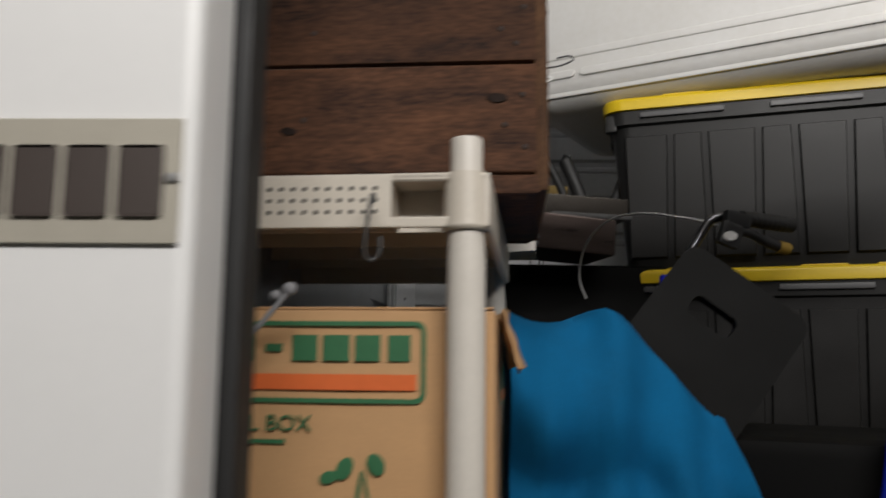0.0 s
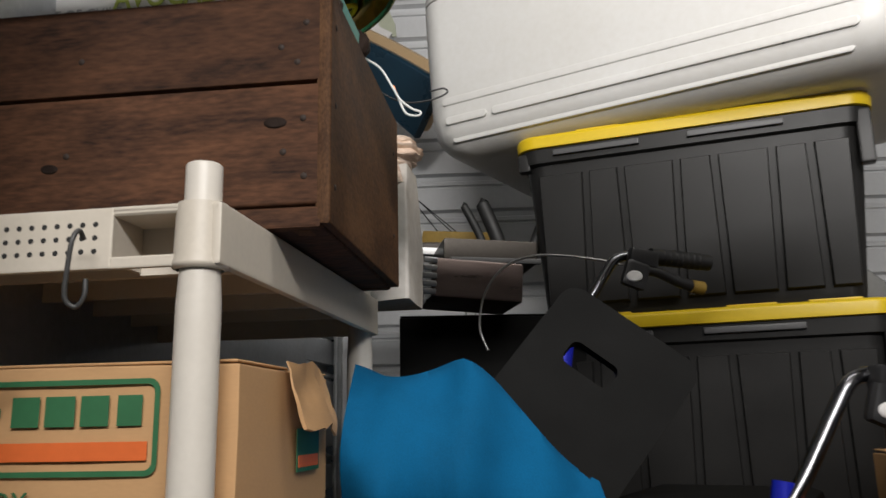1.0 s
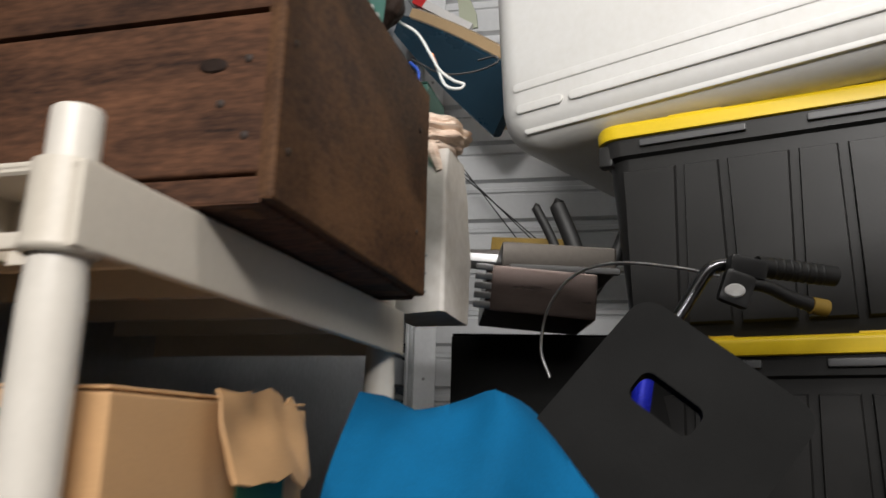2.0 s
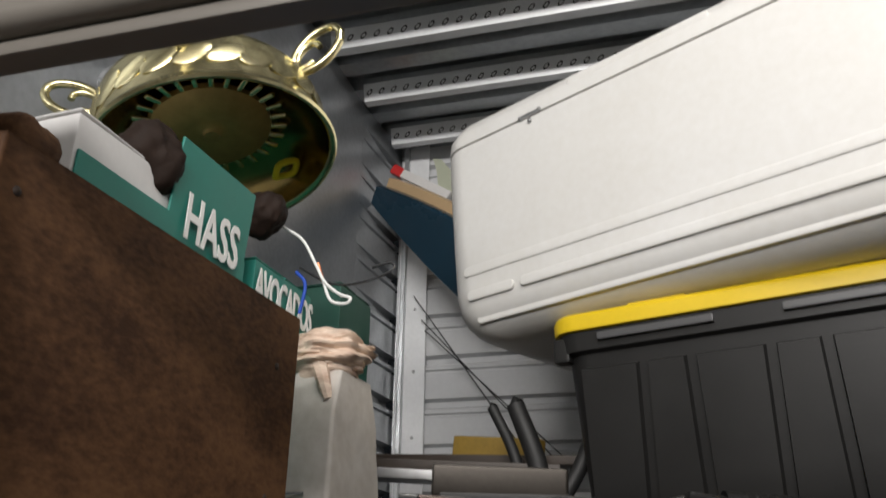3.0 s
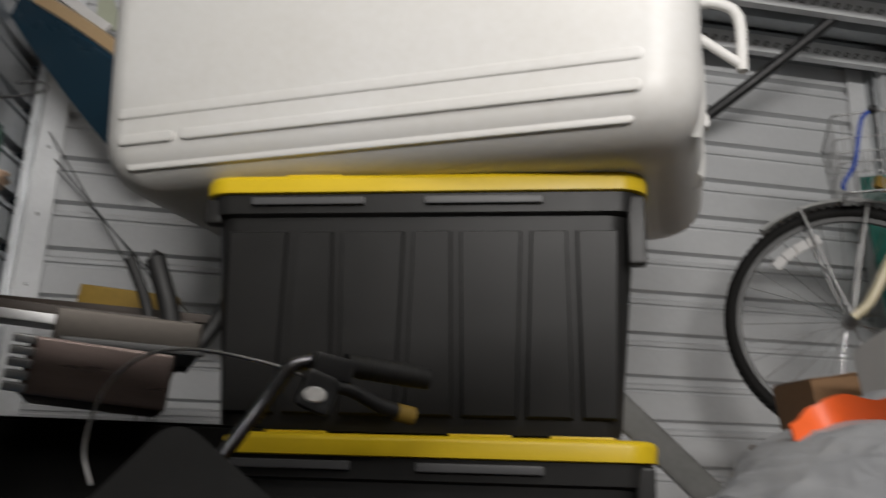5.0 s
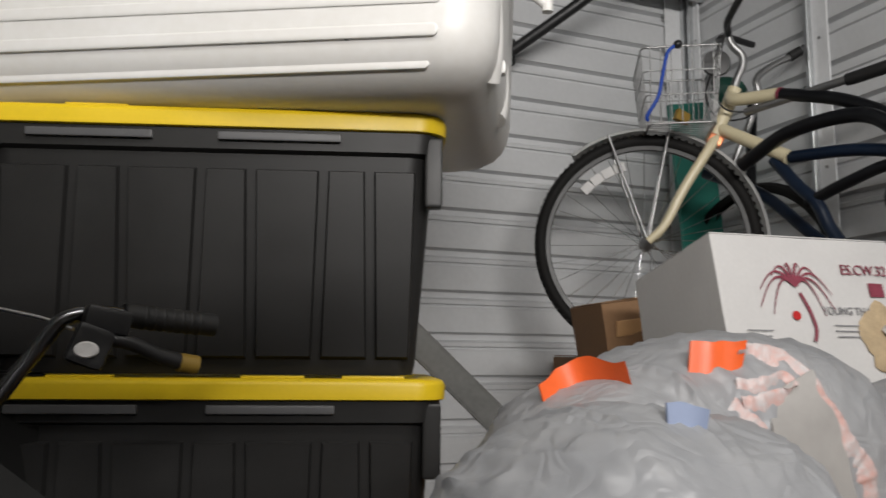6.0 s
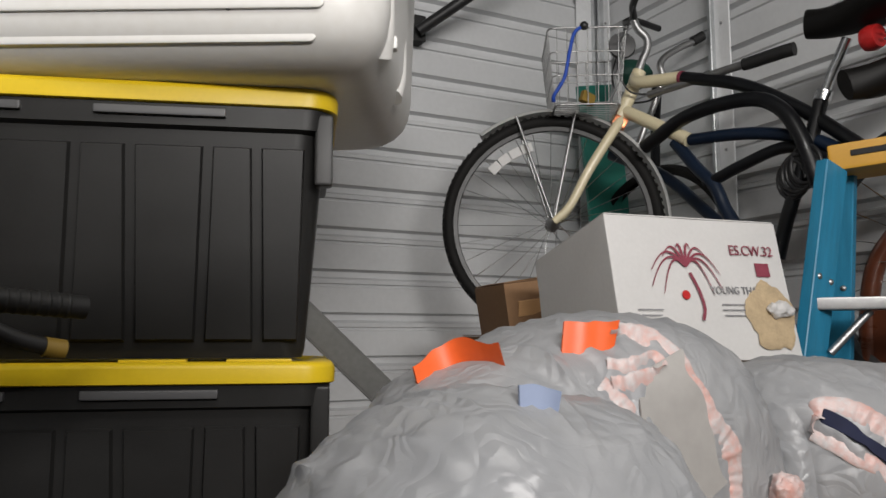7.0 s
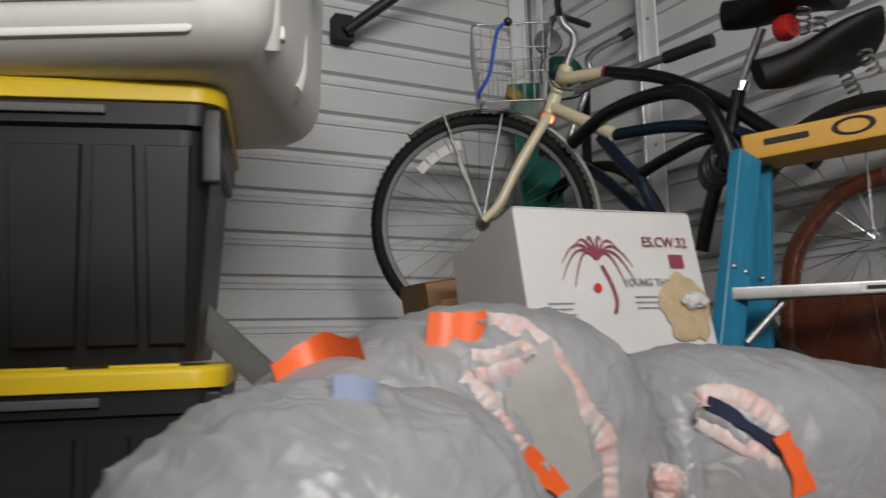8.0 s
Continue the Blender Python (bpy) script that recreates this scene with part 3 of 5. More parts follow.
lathe(bm, [(0.05, -0.17), (0.1, -0.163), (0.15, -0.145), (0.17, -0.12), (0.176, -0.112), (0.176, -0.106), (0.182, -0.098), (0.19, -0.02), (0.195, -0.014), (0.195, -0.008), (0.2, -0.004), (0.203, 0.0), (0.2, 0.004), (0.194, 0.003), (0.19, -0.003)], 64)
part("bowl", bm, M_BRASS, lamp)
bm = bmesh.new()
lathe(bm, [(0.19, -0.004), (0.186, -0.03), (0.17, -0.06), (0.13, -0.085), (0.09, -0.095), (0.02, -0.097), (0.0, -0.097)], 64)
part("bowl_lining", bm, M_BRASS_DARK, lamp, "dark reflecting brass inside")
for k in range(28):
    a = 2 * math.pi * k / 28
    bm = box((0.03, 0.009, 0.006), (0.112 * math.cos(a), 0.112 * math.sin(a), -0.07), (0, 0, math.degrees(a)), 0.0015, 1)
    part("gear_tooth", bm, M_BRASS, lamp)
bm = bmesh.new()
lathe(bm, [(0.0, -0.05), (0.012, -0.05), (0.016, -0.056), (0.03, -0.058), (0.05, -0.053), (0.085, -0.06), (0.1, -0.066), (0.102, -0.075)], 48)
part("inner_dish", bm, mat("satin_brass", (0.5, 0.37, 0.15), 0.58, 1.0, 0.4, 9, 60, 0.08), lamp)
for k in range(24):
    a = 2 * math.pi * k / 24
    bm = bmesh.new()
    bmesh.ops.create_icosphere(bm, subdivisions=2, radius=1, matrix=pose(0.188 * math.cos(a), 0.188 * math.sin(a), -0.058, 0, 0, math.degrees(a)) @ pose(0, 0, 0, 28) @ Matrix.Diagonal((0.0028, 0.034, 0.018, 1)))
    part("leaf_relief", bm, M_BRASS, lamp)
for ang in (358, 207, 285):
    flat = lrot.inverted() @ Vector((math.cos(radians(ang)), math.sin(radians(ang)), 0))
    a = math.atan2(flat.y, flat.x)
    c = Vector((0.168 * math.cos(a), 0.168 * math.sin(a), -0.125))
    out = Vector((math.cos(a), math.sin(a), -0.35)).normalized()
    up = Vector((0, 0, -1))
    bm = bmesh.new()
    tube(bm, [c + out * 0.045 + (out * math.cos(b) * 0.05 + up * math.sin(b) * 0.034) for b in (2 * math.pi * k / 12 for k in range(13))], 0.0075, 10, 3)
    tube(bm, [c + out * 0.028 + (out * math.cos(b) * 0.024 + up * math.sin(b) * 0.02) for b in (2 * math.pi * k / 10 for k in range(9))], 0.006, 8, 3)
    part("ring_handle", bm, M_BRASS, lamp)
bm = bmesh.new()
tube(bm, [(0.15, 0.02, -0.035), (0.13, 0.045, -0.04), (0.145, 0.07, -0.045), (0.165, 0.05, -0.04), (0.15, 0.02, -0.035)], 0.006, 8)
part("yellow_tag", bm, M_YTAG, lamp, "yellow plastic tag")
bm = bmesh.new()
bmesh.ops.create_icosphere(bm, subdivisions=4, radius=0.15, matrix=Matrix.Diagonal((1, 0.8, 0.4, 1)))
wrinkle(bm, 0.02, 14, 3)
solid("plastic_wrap", bm, M_CLEAR, "crumpled clear plastic film behind the brass lamp", "film", pose(0.14, 2.12, 2.09, 20, 0, 10))

for name, pts, r, material, label in (
    ("lamp_wire", [(0.4, 2.0, 1.775), (0.423, 2.0, 1.751), (0.455, 2.0, 1.727), (0.478, 2.0, 1.688), (0.492, 2.0, 1.663), (0.513, 2.0, 1.645), (0.529, 2.0, 1.638), (0.523, 2.0, 1.631), (0.502, 2.0, 1.637), (0.488, 2.003, 1.667)], 0.0022, M_WIRE_W, "white lamp wire in a loose loop"),
    ("lamp_wire", [(0.44, 2.03, 1.7), (0.49, 2.03, 1.672), (0.54, 2.03, 1.672), (0.575, 2.03, 1.685), (0.57, 2.03, 1.695), (0.545, 2.03, 1.69)], 0.0018, M_BLACK, "thin black lamp wire end"),
    ("lamp_wire", [(0.44, 2.02, 1.69), (0.455, 2.02, 1.67), (0.45, 2.02, 1.63)], 0.0025, M_BLUE_CORD, "short blue lamp wire"),
):
    bm = bmesh.new()
    tube(bm, pts, r, 8)
    w = solid(name, bm, material, label, "wire")
    if material == M_WIRE_W:
        bm = bmesh.new()
        tube(bm, [(0.488, 2.003, 1.667), (0.483, 2.003, 1.68), (0.479, 2.003, 1.692)], 0.0026, 8)
        part("copper_end", bm, M_COPPER, w)

# white paper parcel with driftwood
bag = thing("paper_parcel", "upright white paper parcel with faint grey print", "parcel", pose(0.46, 2.115, 1.302, 0, 0, -6))
bm = bmesh.new()
rings(bm, [rr_loop(0.046, 0.07, 0.006, 0), rr_loop(0.047, 0.072, 0.006, 0.1), rr_loop(0.044, 0.066, 0.006, 0.2), rr_loop(0.04, 0.045, 0.005, 0.262)])
bmesh.ops.subdivide_edges(bm, edges=bm.edges[:], cuts=2, use_grid_fill=True)
wrinkle(bm, 0.003, 16, 2)
part("wrapper", bm, mat("soiled_white_paper", (0.7, 0.67, 0.63), 0.65, 0, 0.5, 7, 60, 0.3, dark=(0.45, 0.41, 0.36)), bag)
for k in range(9):
    part("print_line", box((0.05 - 0.006 * (k % 3), 0.0006, 0.003), (-0.004, -0.0745, 0.03 + k * 0.009), (1, 0, 0)), M_GREY_INK, bag)
bm = bmesh.new()
bmesh.ops.create_icosphere(bm, subdivisions=5, radius=0.05)
for v in bm.verts:
    q = v.co
    d = abs(noise.noise(Vector((q.x * 20, q.y * 20, q.z * 90)))) * 0.02 + noise.noise(q * 40) * 0.008
    v.co += v.co.normalized() * d
    v.co.x *= 1.05
    v.co.z *= 0.72
tube(bm, [(-0.01, -0.03, -0.01), (0.0, -0.045, -0.04), (0.01, -0.05, -0.07)], (0.014, 0.006), 8)
solid("driftwood", bm, M_DRIFT, "pale splintered driftwood chunk on a paper parcel", "driftwood", pose(0.462, 2.1, 1.592, 0, 0, 15))

# moving box under the top shelf
moving = carton("moving_box", (0.4, 0.32, 0.315), pose(0.208, 1.587, 0.832, 0, 0, -4), "kraft cardboard moving box with green and orange print", M_CARD)
fy = -0.1635
bm = bmesh.new()
outer = [Vector((x, 0, z)) for x, z, _ in rr_loop(0.122, 0.047, 0.012, 0)]
inner = [Vector((x, 0, z)) for x, z, _ in rr_loop(0.1165, 0.0415, 0.008, 0)]
vo, vi = [bm.verts.new(q) for q in outer], [bm.verts.new(q) for q in inner]
for i in range(len(vo)):
    j = (i + 1) % len(vo)
    bm.faces.new((vo[i], vo[j], vi[j], vi[i]))
part("printed_frame", bm, M_GREEN_INK, moving, "green printed frame", m=pose(0.0, fy - 0.001, 0.255))
part("printed_band", box((0.222, 0.0008, 0.018), (0.0, fy - 0.0006, 0.232)), M_ORANGE_INK, moving, "orange printed band")
for i, w in enumerate((0.03, 0.02, 0.03, 0.032, 0.03, 0.026)):
    part("printed_bar", box((w, 0.0008, 0.03 if i != 1 else 0.009), (-0.094 + i * 0.037, fy - 0.0006, 0.271), bevel=0.0003, seg=1), M_GREEN_INK, moving)
lettering("SMALL BOX", 0.026, M_GREEN_INK, moving, pose(-0.078, fy - 0.001, 0.184, 90))
part("print_line", box((0.07, 0.0006, 0.005), (-0.075, fy - 0.0006, 0.164)), M_GREEN_INK, moving)
for dx, dz, sx, sz, rot in ((0.03, 0.135, 0.018, 0.028, 30), (0.012, 0.125, 0.022, 0.014, -20), (0.066, 0.14, 0.02, 0.026, -25), (0.045, 0.1, 0.005, 0.07, 8), (0.058, 0.1, 0.004, 0.07, -10)):
    bm = bmesh.new()
    bmesh.ops.create_uvsphere(bm, u_segments=16, v_segments=8, radius=1, matrix=pose(dx, fy - 0.0006, dz, 0, rot, 0) @ Matrix.Diagonal((sx / 2, 0.0004, sz / 2, 1)))
    part("printed_leaf", bm, M_GREEN_INK, moving)
bm = bmesh.new()
bx(bm, (0.0008, 0.09, 0.05), (0.2045, 0.06, 0.225))
part("side_print", bm, M_GREEN_INK, moving, "green and orange side print")
part("side_print_band", box((0.001, 0.08, 0.014), (0.2049, 0.06, 0.212)), M_ORANGE_INK, moving)
bm = box((0.003, 0.18, 0.08), (0.214, 0.055, 0.287), (0, -18, 4))
for _ in range(3):
    bmesh.ops.subdivide_edges(bm, edges=[e for e in bm.edges if e.calc_length() > 0.012], cuts=1, use_grid_fill=True)
for v in bm.verts:
    q = v.co * 26
    v.co += Vector((0.016 * noise.noise(q), 0.006 * noise.noise(q + Vector((4, 0, 0))), 0.02 * noise.noise(Vector((3, q.y, 1)))))
part("crumpled_flap", bm, M_CARD, moving, "crumpled open cardboard flap")

# blue fabric bag
bm = bmesh.new()
nu, nv = 26, 22
grid = []
for i in range(nu + 1):
    u = i / nu
    row = []
    for j in range(nv + 1):
        v = j / nv
        x = 0.435 + 0.36 * u + 0.1 * v * u
        top = 1.176 - 0.018 * math.sin(u * 9) - 0.02 * u - 0.3 * max(0, u - 0.45) ** 1.15
        z = top - v * 0.42
        y = 1.86 - 0.1 * math.sin(math.pi * min(1, v * 1.6)) * (0.6 + 0.4 * math.sin(u * 5 + 1)) - 0.1 * v + 0.014 * math.sin(u * 22 + v * 4)
        y += 0.018 * noise.noise(Vector((x * 16, z * 9, 2)))
        row.append((x, y, z))
    grid.append(row)
rows = [[bm.verts.new(q) for q in r] for r in grid]
back = [[bm.verts.new((q[0], 1.98 + 0.02 * math.sin(i), q[2] + 0.002)) for q in r] for i, r in enumerate(grid)]
for a, b in zip(rows, rows[1:]):
    for i in range(nv):
        bm.faces.new((a[i], b[i], b[i + 1], a[i + 1]))
for a, b in zip(back, back[1:]):
    for i in range(nv):
        bm.faces.new((a[i], a[i + 1], b[i + 1], b[i]))
for a, b, c, d in zip(rows, rows[1:], back, back[1:]):
    bm.faces.new((a[0], c[0], d[0], b[0]))
    bm.faces.new((a[nv], b[nv], d[nv], c[nv]))
for r, q in ((rows[0], back[0]), (rows[-1], back[-1])):
    for i in range(nv):
        bm.faces.new((r[i], r[i + 1], q[i + 1], q[i]))
bluebag = solid("fabric_bag", bm, M_BLUE_CLOTH, "bright blue slumped fabric shopping bag", "bag")
part("bag_support", box((0.3, 0.16, 1.16), (0.62, 1.95, 0.16), bevel=0.02), M_BLUE_CLOTH, bluebag)

# ---- totes and the white case ----
YAW = -17.7
TL, TD, TH = 0.775, 0.52, 0.441


def tote(z, label):
    """A ribbed black tote with a yellow lid; its origin is the lid's front left corner."""
    t = thing("storage_tote", label, "tote", pose(0.712, 2.487, z, 0, 0, YAW), group="stacked totes")
    cx, cy = TL / 2, TD / 2
    bm = bmesh.new()
    prof = [(-TH + 0.012, -0.055, 0.03), (-TH + 0.004, -0.05, 0.03), (-TH + 0.02, -0.046, 0.04), (-0.1, -0.02, 0.05), (-0.075, -0.018, 0.05), (-0.07, -0.006, 0.05), (-0.036, -0.004, 0.05)]
    rings(bm, [rr_loop(cx + g, cy + g, r, zz, cx, cy) for zz, g, r in prof])
    body = part("tub", bm, M_TOTE, t)
    # raised vertical panels leave tapering grooves between them
    xs = [0.055, 0.16, 0.255, 0.365, 0.46, 0.565, 0.655, 0.725]
    for i, (a, b) in enumerate(zip(xs, xs[1:])):
        g = 0.0075
        for side in (0, 1):
            y0, y1 = (0.0195, 0.0415) if side == 0 else (TD - 0.0195, TD - 0.0415)
            s = -1 if side == 0 else 1
            bm = bmesh.new()
            sk = 0.012 if i % 2 else -0.012
            top = [(a + g + sk * 0.6, y0), (b - g - sk * 0.6, y0)]
            low = [(a + g, y1), (b - g, y1)]
            v = []
            for (px, py), zz in ((top[0], -0.1), (top[1], -0.1), (low[1], -TH + 0.03), (low[0], -TH + 0.03)):
                v.append([bm.verts.new((px, py, zz)), bm.verts.new((px + (0.003 if px < (a + b) / 2 else -0.003), py + s * 0.01, zz + (-0.004 if zz > -0.2 else 0.004)))])
            bm.faces.new([q[1] for q in v])
            for k in range(4):
                p, q = v[k], v[(k + 1) % 4]
                bm.faces.new((p[0], q[0], q[1], p[1]))
            part("wall_panel", bm, M_TOTE, body, smooth=False)
    for x in (0.145, 0.45):
        part("latch_tab", box((0.2, 0.012, 0.014), (x + 0.05, 0.002, -0.05), bevel=0.003), M_LATCH, t, "grey moulded latch tab")
    for x in (0.03, TL - 0.03):
        s = -1 if x < 0.3 else 1
        part("end_grip", box((0.045, TD * 0.62, 0.07), (x + s * 0.0, cy, -0.075), bevel=0.008), M_TOTE, t)
        drop = 0.12 if s > 0 else 0.045
        part("corner_skirt", box((0.03, 0.03, drop), (x + s * 0.01, 0.028, -0.04 - drop / 2), bevel=0.006), M_TOTE, t)
    bm = bmesh.new()
    prof = [(-0.036, 0.0, 0.055), (-0.034, 0.003, 0.055), (-0.012, 0.004, 0.055), (-0.004, 0.0, 0.052), (-0.001, -0.008, 0.05), (-0.001, -0.03, 0.045), (-0.008, -0.036, 0.04), (-0.008, -0.1, 0.03)]
    rings(bm, [rr_loop(cx + g, cy + g, r, zz, cx, cy, 8) for zz, g, r in prof])
    lid = part("lid", bm, M_YELLOW, t, "bright yellow snap-on lid")
    for x in (0.2, 0.5, 0.66):
        part("lid_notch", box((0.1, 0.02, 0.006), (x, 0.02, 0.0), bevel=0.002), M_YELLOW, lid)
    return t


for k in range(5):
    tote(1.757 - 0.441 * k, "black ribbed storage tote with a yellow lid in a stack")

# large white moulded case on top
cyaw = math.degrees(math.atan2(-0.479, 0.878))
case = thing("white_case", "large white moulded plastic case lying across the top tote", "case", pose(0.47, 2.609, 1.755, 0, 0, cyaw))
CL, CD, CH = 1.13, 0.68, 0.44


def case_loop(z, grow, r):
    return rr_loop(CL / 2 + grow, CD / 2 + grow, r, z, CL / 2, CD / 2 - 0.0, 8)


bm = bmesh.new()
prof = [(0.0, -0.12, 0.04), (0.003, -0.09, 0.05), (0.012, -0.06, 0.06), (0.026, -0.038, 0.07), (0.044, -0.022, 0.08), (0.066, -0.012, 0.085), (0.1, -0.006, 0.085), (0.3, 0.0, 0.075), (CH - 0.02, 0.004, 0.075), (CH - 0.012, 0.003, 0.075), (CH - 0.01, -0.003, 0.07)]
rings(bm, [case_loop(*p) for p in prof])
body = part("shell", bm, M_WHITE_SHELL, case)
bm = bmesh.new()
prof = [(CH - 0.009, -0.003, 0.07), (CH - 0.007, 0.004, 0.075), (CH + 0.02, 0.003, 0.075), (CH + 0.05, -0.012, 0.075), (CH + 0.075, -0.05, 0.07), (CH + 0.085, -0.11, 0.06)]
rings(bm, [case_loop(*p) for p in prof])
lid = part("case_lid", bm, M_WHITE_SHELL, case, "white moulded lid with a fine seam")
# moulded grooves along the long side: a dark-edged raised rib pair
for z, x0, x1, lie in ((0.138, 0.072, 1.04, 0.003), (0.086, 0.08, 1.035, 0.0045), (0.042, 0.09, 1.02, 0.025)):
    for a, b in (((x0, 0.2), (0.215, x1)) if z == 0.086 else ((x0, x1),)):
        bm = bmesh.new()
        rings(bm, [[(x, y, zz) for x, zz, _ in rr_loop((b - a) / 2 - g, 0.0105 - g, 0.01 - g, 0, (a + b) / 2, z)] for y, g in ((0.036, -0.001), (lie, 0.0005), (lie - 0.002, 0.004))])
        part("moulded_rib", bm, M_WHITE_SHELL, body)
part("drain_plug", (lambda q: lathe(q, [(0.0, -0.006), (0.004, -0.006), (0.0055, -0.008), (0.0055, -0.02)], 16, pose(0.893, 0.0, 0.08, 90)))(bmesh.new()), M_GREY_INK, case, "small grey plug")
for x in (0.26, 0.87):
    hinge = part("hinge", box((0.05, 0.006, 0.008), (x, -0.006, CH - 0.008), bevel=0.002), M_STEEL, case, "small steel hinge with screws")
    for dx, dz in ((-0.024, 0), (0.024, 0.002), (0.0, -0.014)):
        part("screw", (lambda q, dx=dx, dz=dz, x=x: lathe(q, [(0.0, 0.004), (0.004, 0.003), (0.0055, 0.0)], 10, pose(x + dx, -0.006, CH - 0.008 + dz, 90)))(bmesh.new()), M_STEEL, hinge)
part("hand_recess", box((0.3, 0.014, 0.02), (0.5, 0.004, CH + 0.03), bevel=0.006), M_WHITE_SHELL, lid)
# end with moulded recess and knobs
for y, z, s in ((0.14, 0.07, 0.018),):
    part("end_knob", box((0.03, s * 1.3, s * 1.4), (CL - 0.012, y, z), bevel=0.008), M_WHITE_SHELL, case)
for a, b, c in ((0.06, 0.1, 0.14), (0.44, 0.4, 0.36)):
    bm = bmesh.new()
    tube(bm, [(CL - 0.024, a, 0.22), (CL - 0.02, b, 0.16), (CL - 0.022, (b + c) / 2, 0.09), (CL - 0.03, c, 0.05)], (0.016, 0.024), 12)
    part("end_moulding", bm, M_WHITE_SHELL, case)
bm = bmesh.new()
tube(bm, [(CL - 0.01, 0.34, 0.415), (CL + 0.04, 0.34, 0.405), (CL + 0.075, 0.34, 0.37), (CL + 0.075, 0.34, 0.255)], 0.011, 10, 3)
tube(bm, [(CL - 0.01, 0.34, 0.345), (CL + 0.072, 0.34, 0.27)], 0.01, 10, 1)
part("carry_handle", bm, M_WHITE_SHELL, case, "white tubular swing handle")

# ---- walker in front of the totes ----
walker = thing("rollator_walker", "folded blue rollator walker with black grips and brake levers", "walker", pose(0, 0, 0))


def walker_handle(m):
    h = [m @ Vector(q) for q in ((-0.13, -0.01, -0.16), (-0.1, -0.008, -0.12), (-0.045, -0.002, -0.035), (-0.02, 0.0, -0.004), (0.02, 0.01, 0.004), (0.07, 0.03, 0.002))]
    bm = bmesh.new()
    tube(bm, h, 0.0105, 12)
    bar = part("handle_tube", bm, M_DARK_CHROME, walker, "dark chromed handle tube")
    bm = bmesh.new()
    g0, g1 = m @ Vector((0.05, 0.022, 0.003)), m @ Vector((0.175, 0.065, -0.006))
    tube(bm, [g0, g0.lerp(g1, 0.08), g0.lerp(g1, 0.5), g0.lerp(g1, 0.93), g1], 0.0165, 16, 3)
    grip = part("grip", bm, M_RUBBER, walker, "black ribbed rubber hand grip")
    for k in range(7):
        bm = bmesh.new()
        d = (g1 - g0).normalized()
        q = Matrix.Translation(g0.lerp(g1, 0.2 + k * 0.1)) @ d.to_track_quat("Z", "Y").to_matrix().to_4x4()
        lathe(bm, [(0.0163, -0.003), (0.0178, -0.001), (0.0178, 0.001), (0.0163, 0.003)], 16, q)
        part("grip_ring", bm, M_RUBBER, grip)
    bm = bmesh.new()
    bx(bm, (0.06, 0.028, 0.034), (0.03, -0.004, -0.006), (0, 10, 15), 0.008)
    bx(bm, (0.05, 0.022, 0.055), (0.012, -0.014, -0.04), (0, 20, 10), 0.01)
    bm.transform(m)
    brake = part("brake_housing", bm, M_BLACK, walker, "black brake lever housing")
    bm = bmesh.new()
    lathe(bm, [(0.0, 0.003), (0.009, 0.003), (0.011, 0.0)], 16, m @ pose(0.008, -0.028, -0.045, 90) @ Matrix.Diagonal((1.4, 1, 1, 1)))
    part("brake_badge", bm, M_WHITE_CARD, brake, "small pale oval badge")
    bm = bmesh.new()
    tube(bm, [m @ Vector(q) for q in ((0.02, -0.012, -0.03), (0.06, 0.0, -0.035), (0.1, 0.012, -0.052), (0.14, 0.026, -0.062))], (0.009, 0.012), 10)
    part("brake_lever", bm, M_BLACK, walker)
    bm = bmesh.new()
    tube(bm, [m @ Vector(q) for q in ((0.125, 0.02, -0.06), (0.15, 0.028, -0.064))], 0.0135, 10, 1)
    part("lever_tip", bm, M_MUSTARD, walker, "worn yellowish lever tip")


hm = pose(0.915, 2.205, 1.4)
walker_handle(hm)
hm2 = pose(1.14, 1.745, 1.135, 0, 0, 8)
walker_handle(hm2)
for top, foot in (((0.79, 2.195, 1.25), (0.62, 2.16, 0.2)), ((1.01, 1.727, 0.985), (0.82, 1.66, 0.1))):
    top, foot = Vector(top), Vector(foot)
    bm = bmesh.new()
    tube(bm, [top.lerp(foot, -0.02), top.lerp(foot, 0.5), foot], 0.016, 14, 2)
    part("blue_tube", bm, M_BLUE_TUBE, walker, "glossy blue frame tube")
    bm = bmesh.new()
    tube(bm, [foot, foot + Vector((-0.06, -0.02, FLOOR + 0.08 - foot.z))], 0.013, 12, 1)
    part("leg_tube", bm, M_STEEL, walker)
    bm = bmesh.new()
    lathe(bm, [(0.03, -0.02), (0.09, -0.018), (0.098, -0.008), (0.098, 0.008), (0.09, 0.018), (0.03, 0.02)], 28, pose(foot.x - 0.06, foot.y - 0.02, FLOOR + 0.098, 90))
    part("caster_wheel", bm, M_RUBBER, walker)
bm = bmesh.new()
tube(bm, [(0.905, 2.2, 1.382), (0.85, 2.22, 1.4), (0.75, 2.24, 1.415), (0.68, 2.26, 1.4), (0.635, 2.28, 1.35), (0.62, 2.29, 1.28), (0.635, 2.29, 1.23)], 0.0026, 8)
part("brake_cable", bm, M_STEEL, walker, "grey brake cable in a wide bow")
# padded backrest with a hand slot, tilted
bm = bmesh.new()
W2, H2 = 0.125, 0.2
outer = [Vector((x, 0, z)) for x, z, _ in rr_loop(W2, H2, 0.03, 0)]
inner = [Vector((x, 0, z)) for x, z, _ in rr_loop(0.043, 0.021, 0.013, 0, -0.02, 0.1)]
fr = [[bm.verts.new(q + Vector((0, d, 0))) for q in lp] for lp, d in ((outer, -0.012), (inner, -0.012), (inner, 0.012), (outer, 0.012))]
n = len(outer)
for a, b in ((0, 1), (1, 2), (2, 3), (3, 0)):
    for i in range(n):
        j = (i + 1) % n
        bm.faces.new((fr[a][i], fr[a][j], fr[b][j], fr[b][i]))
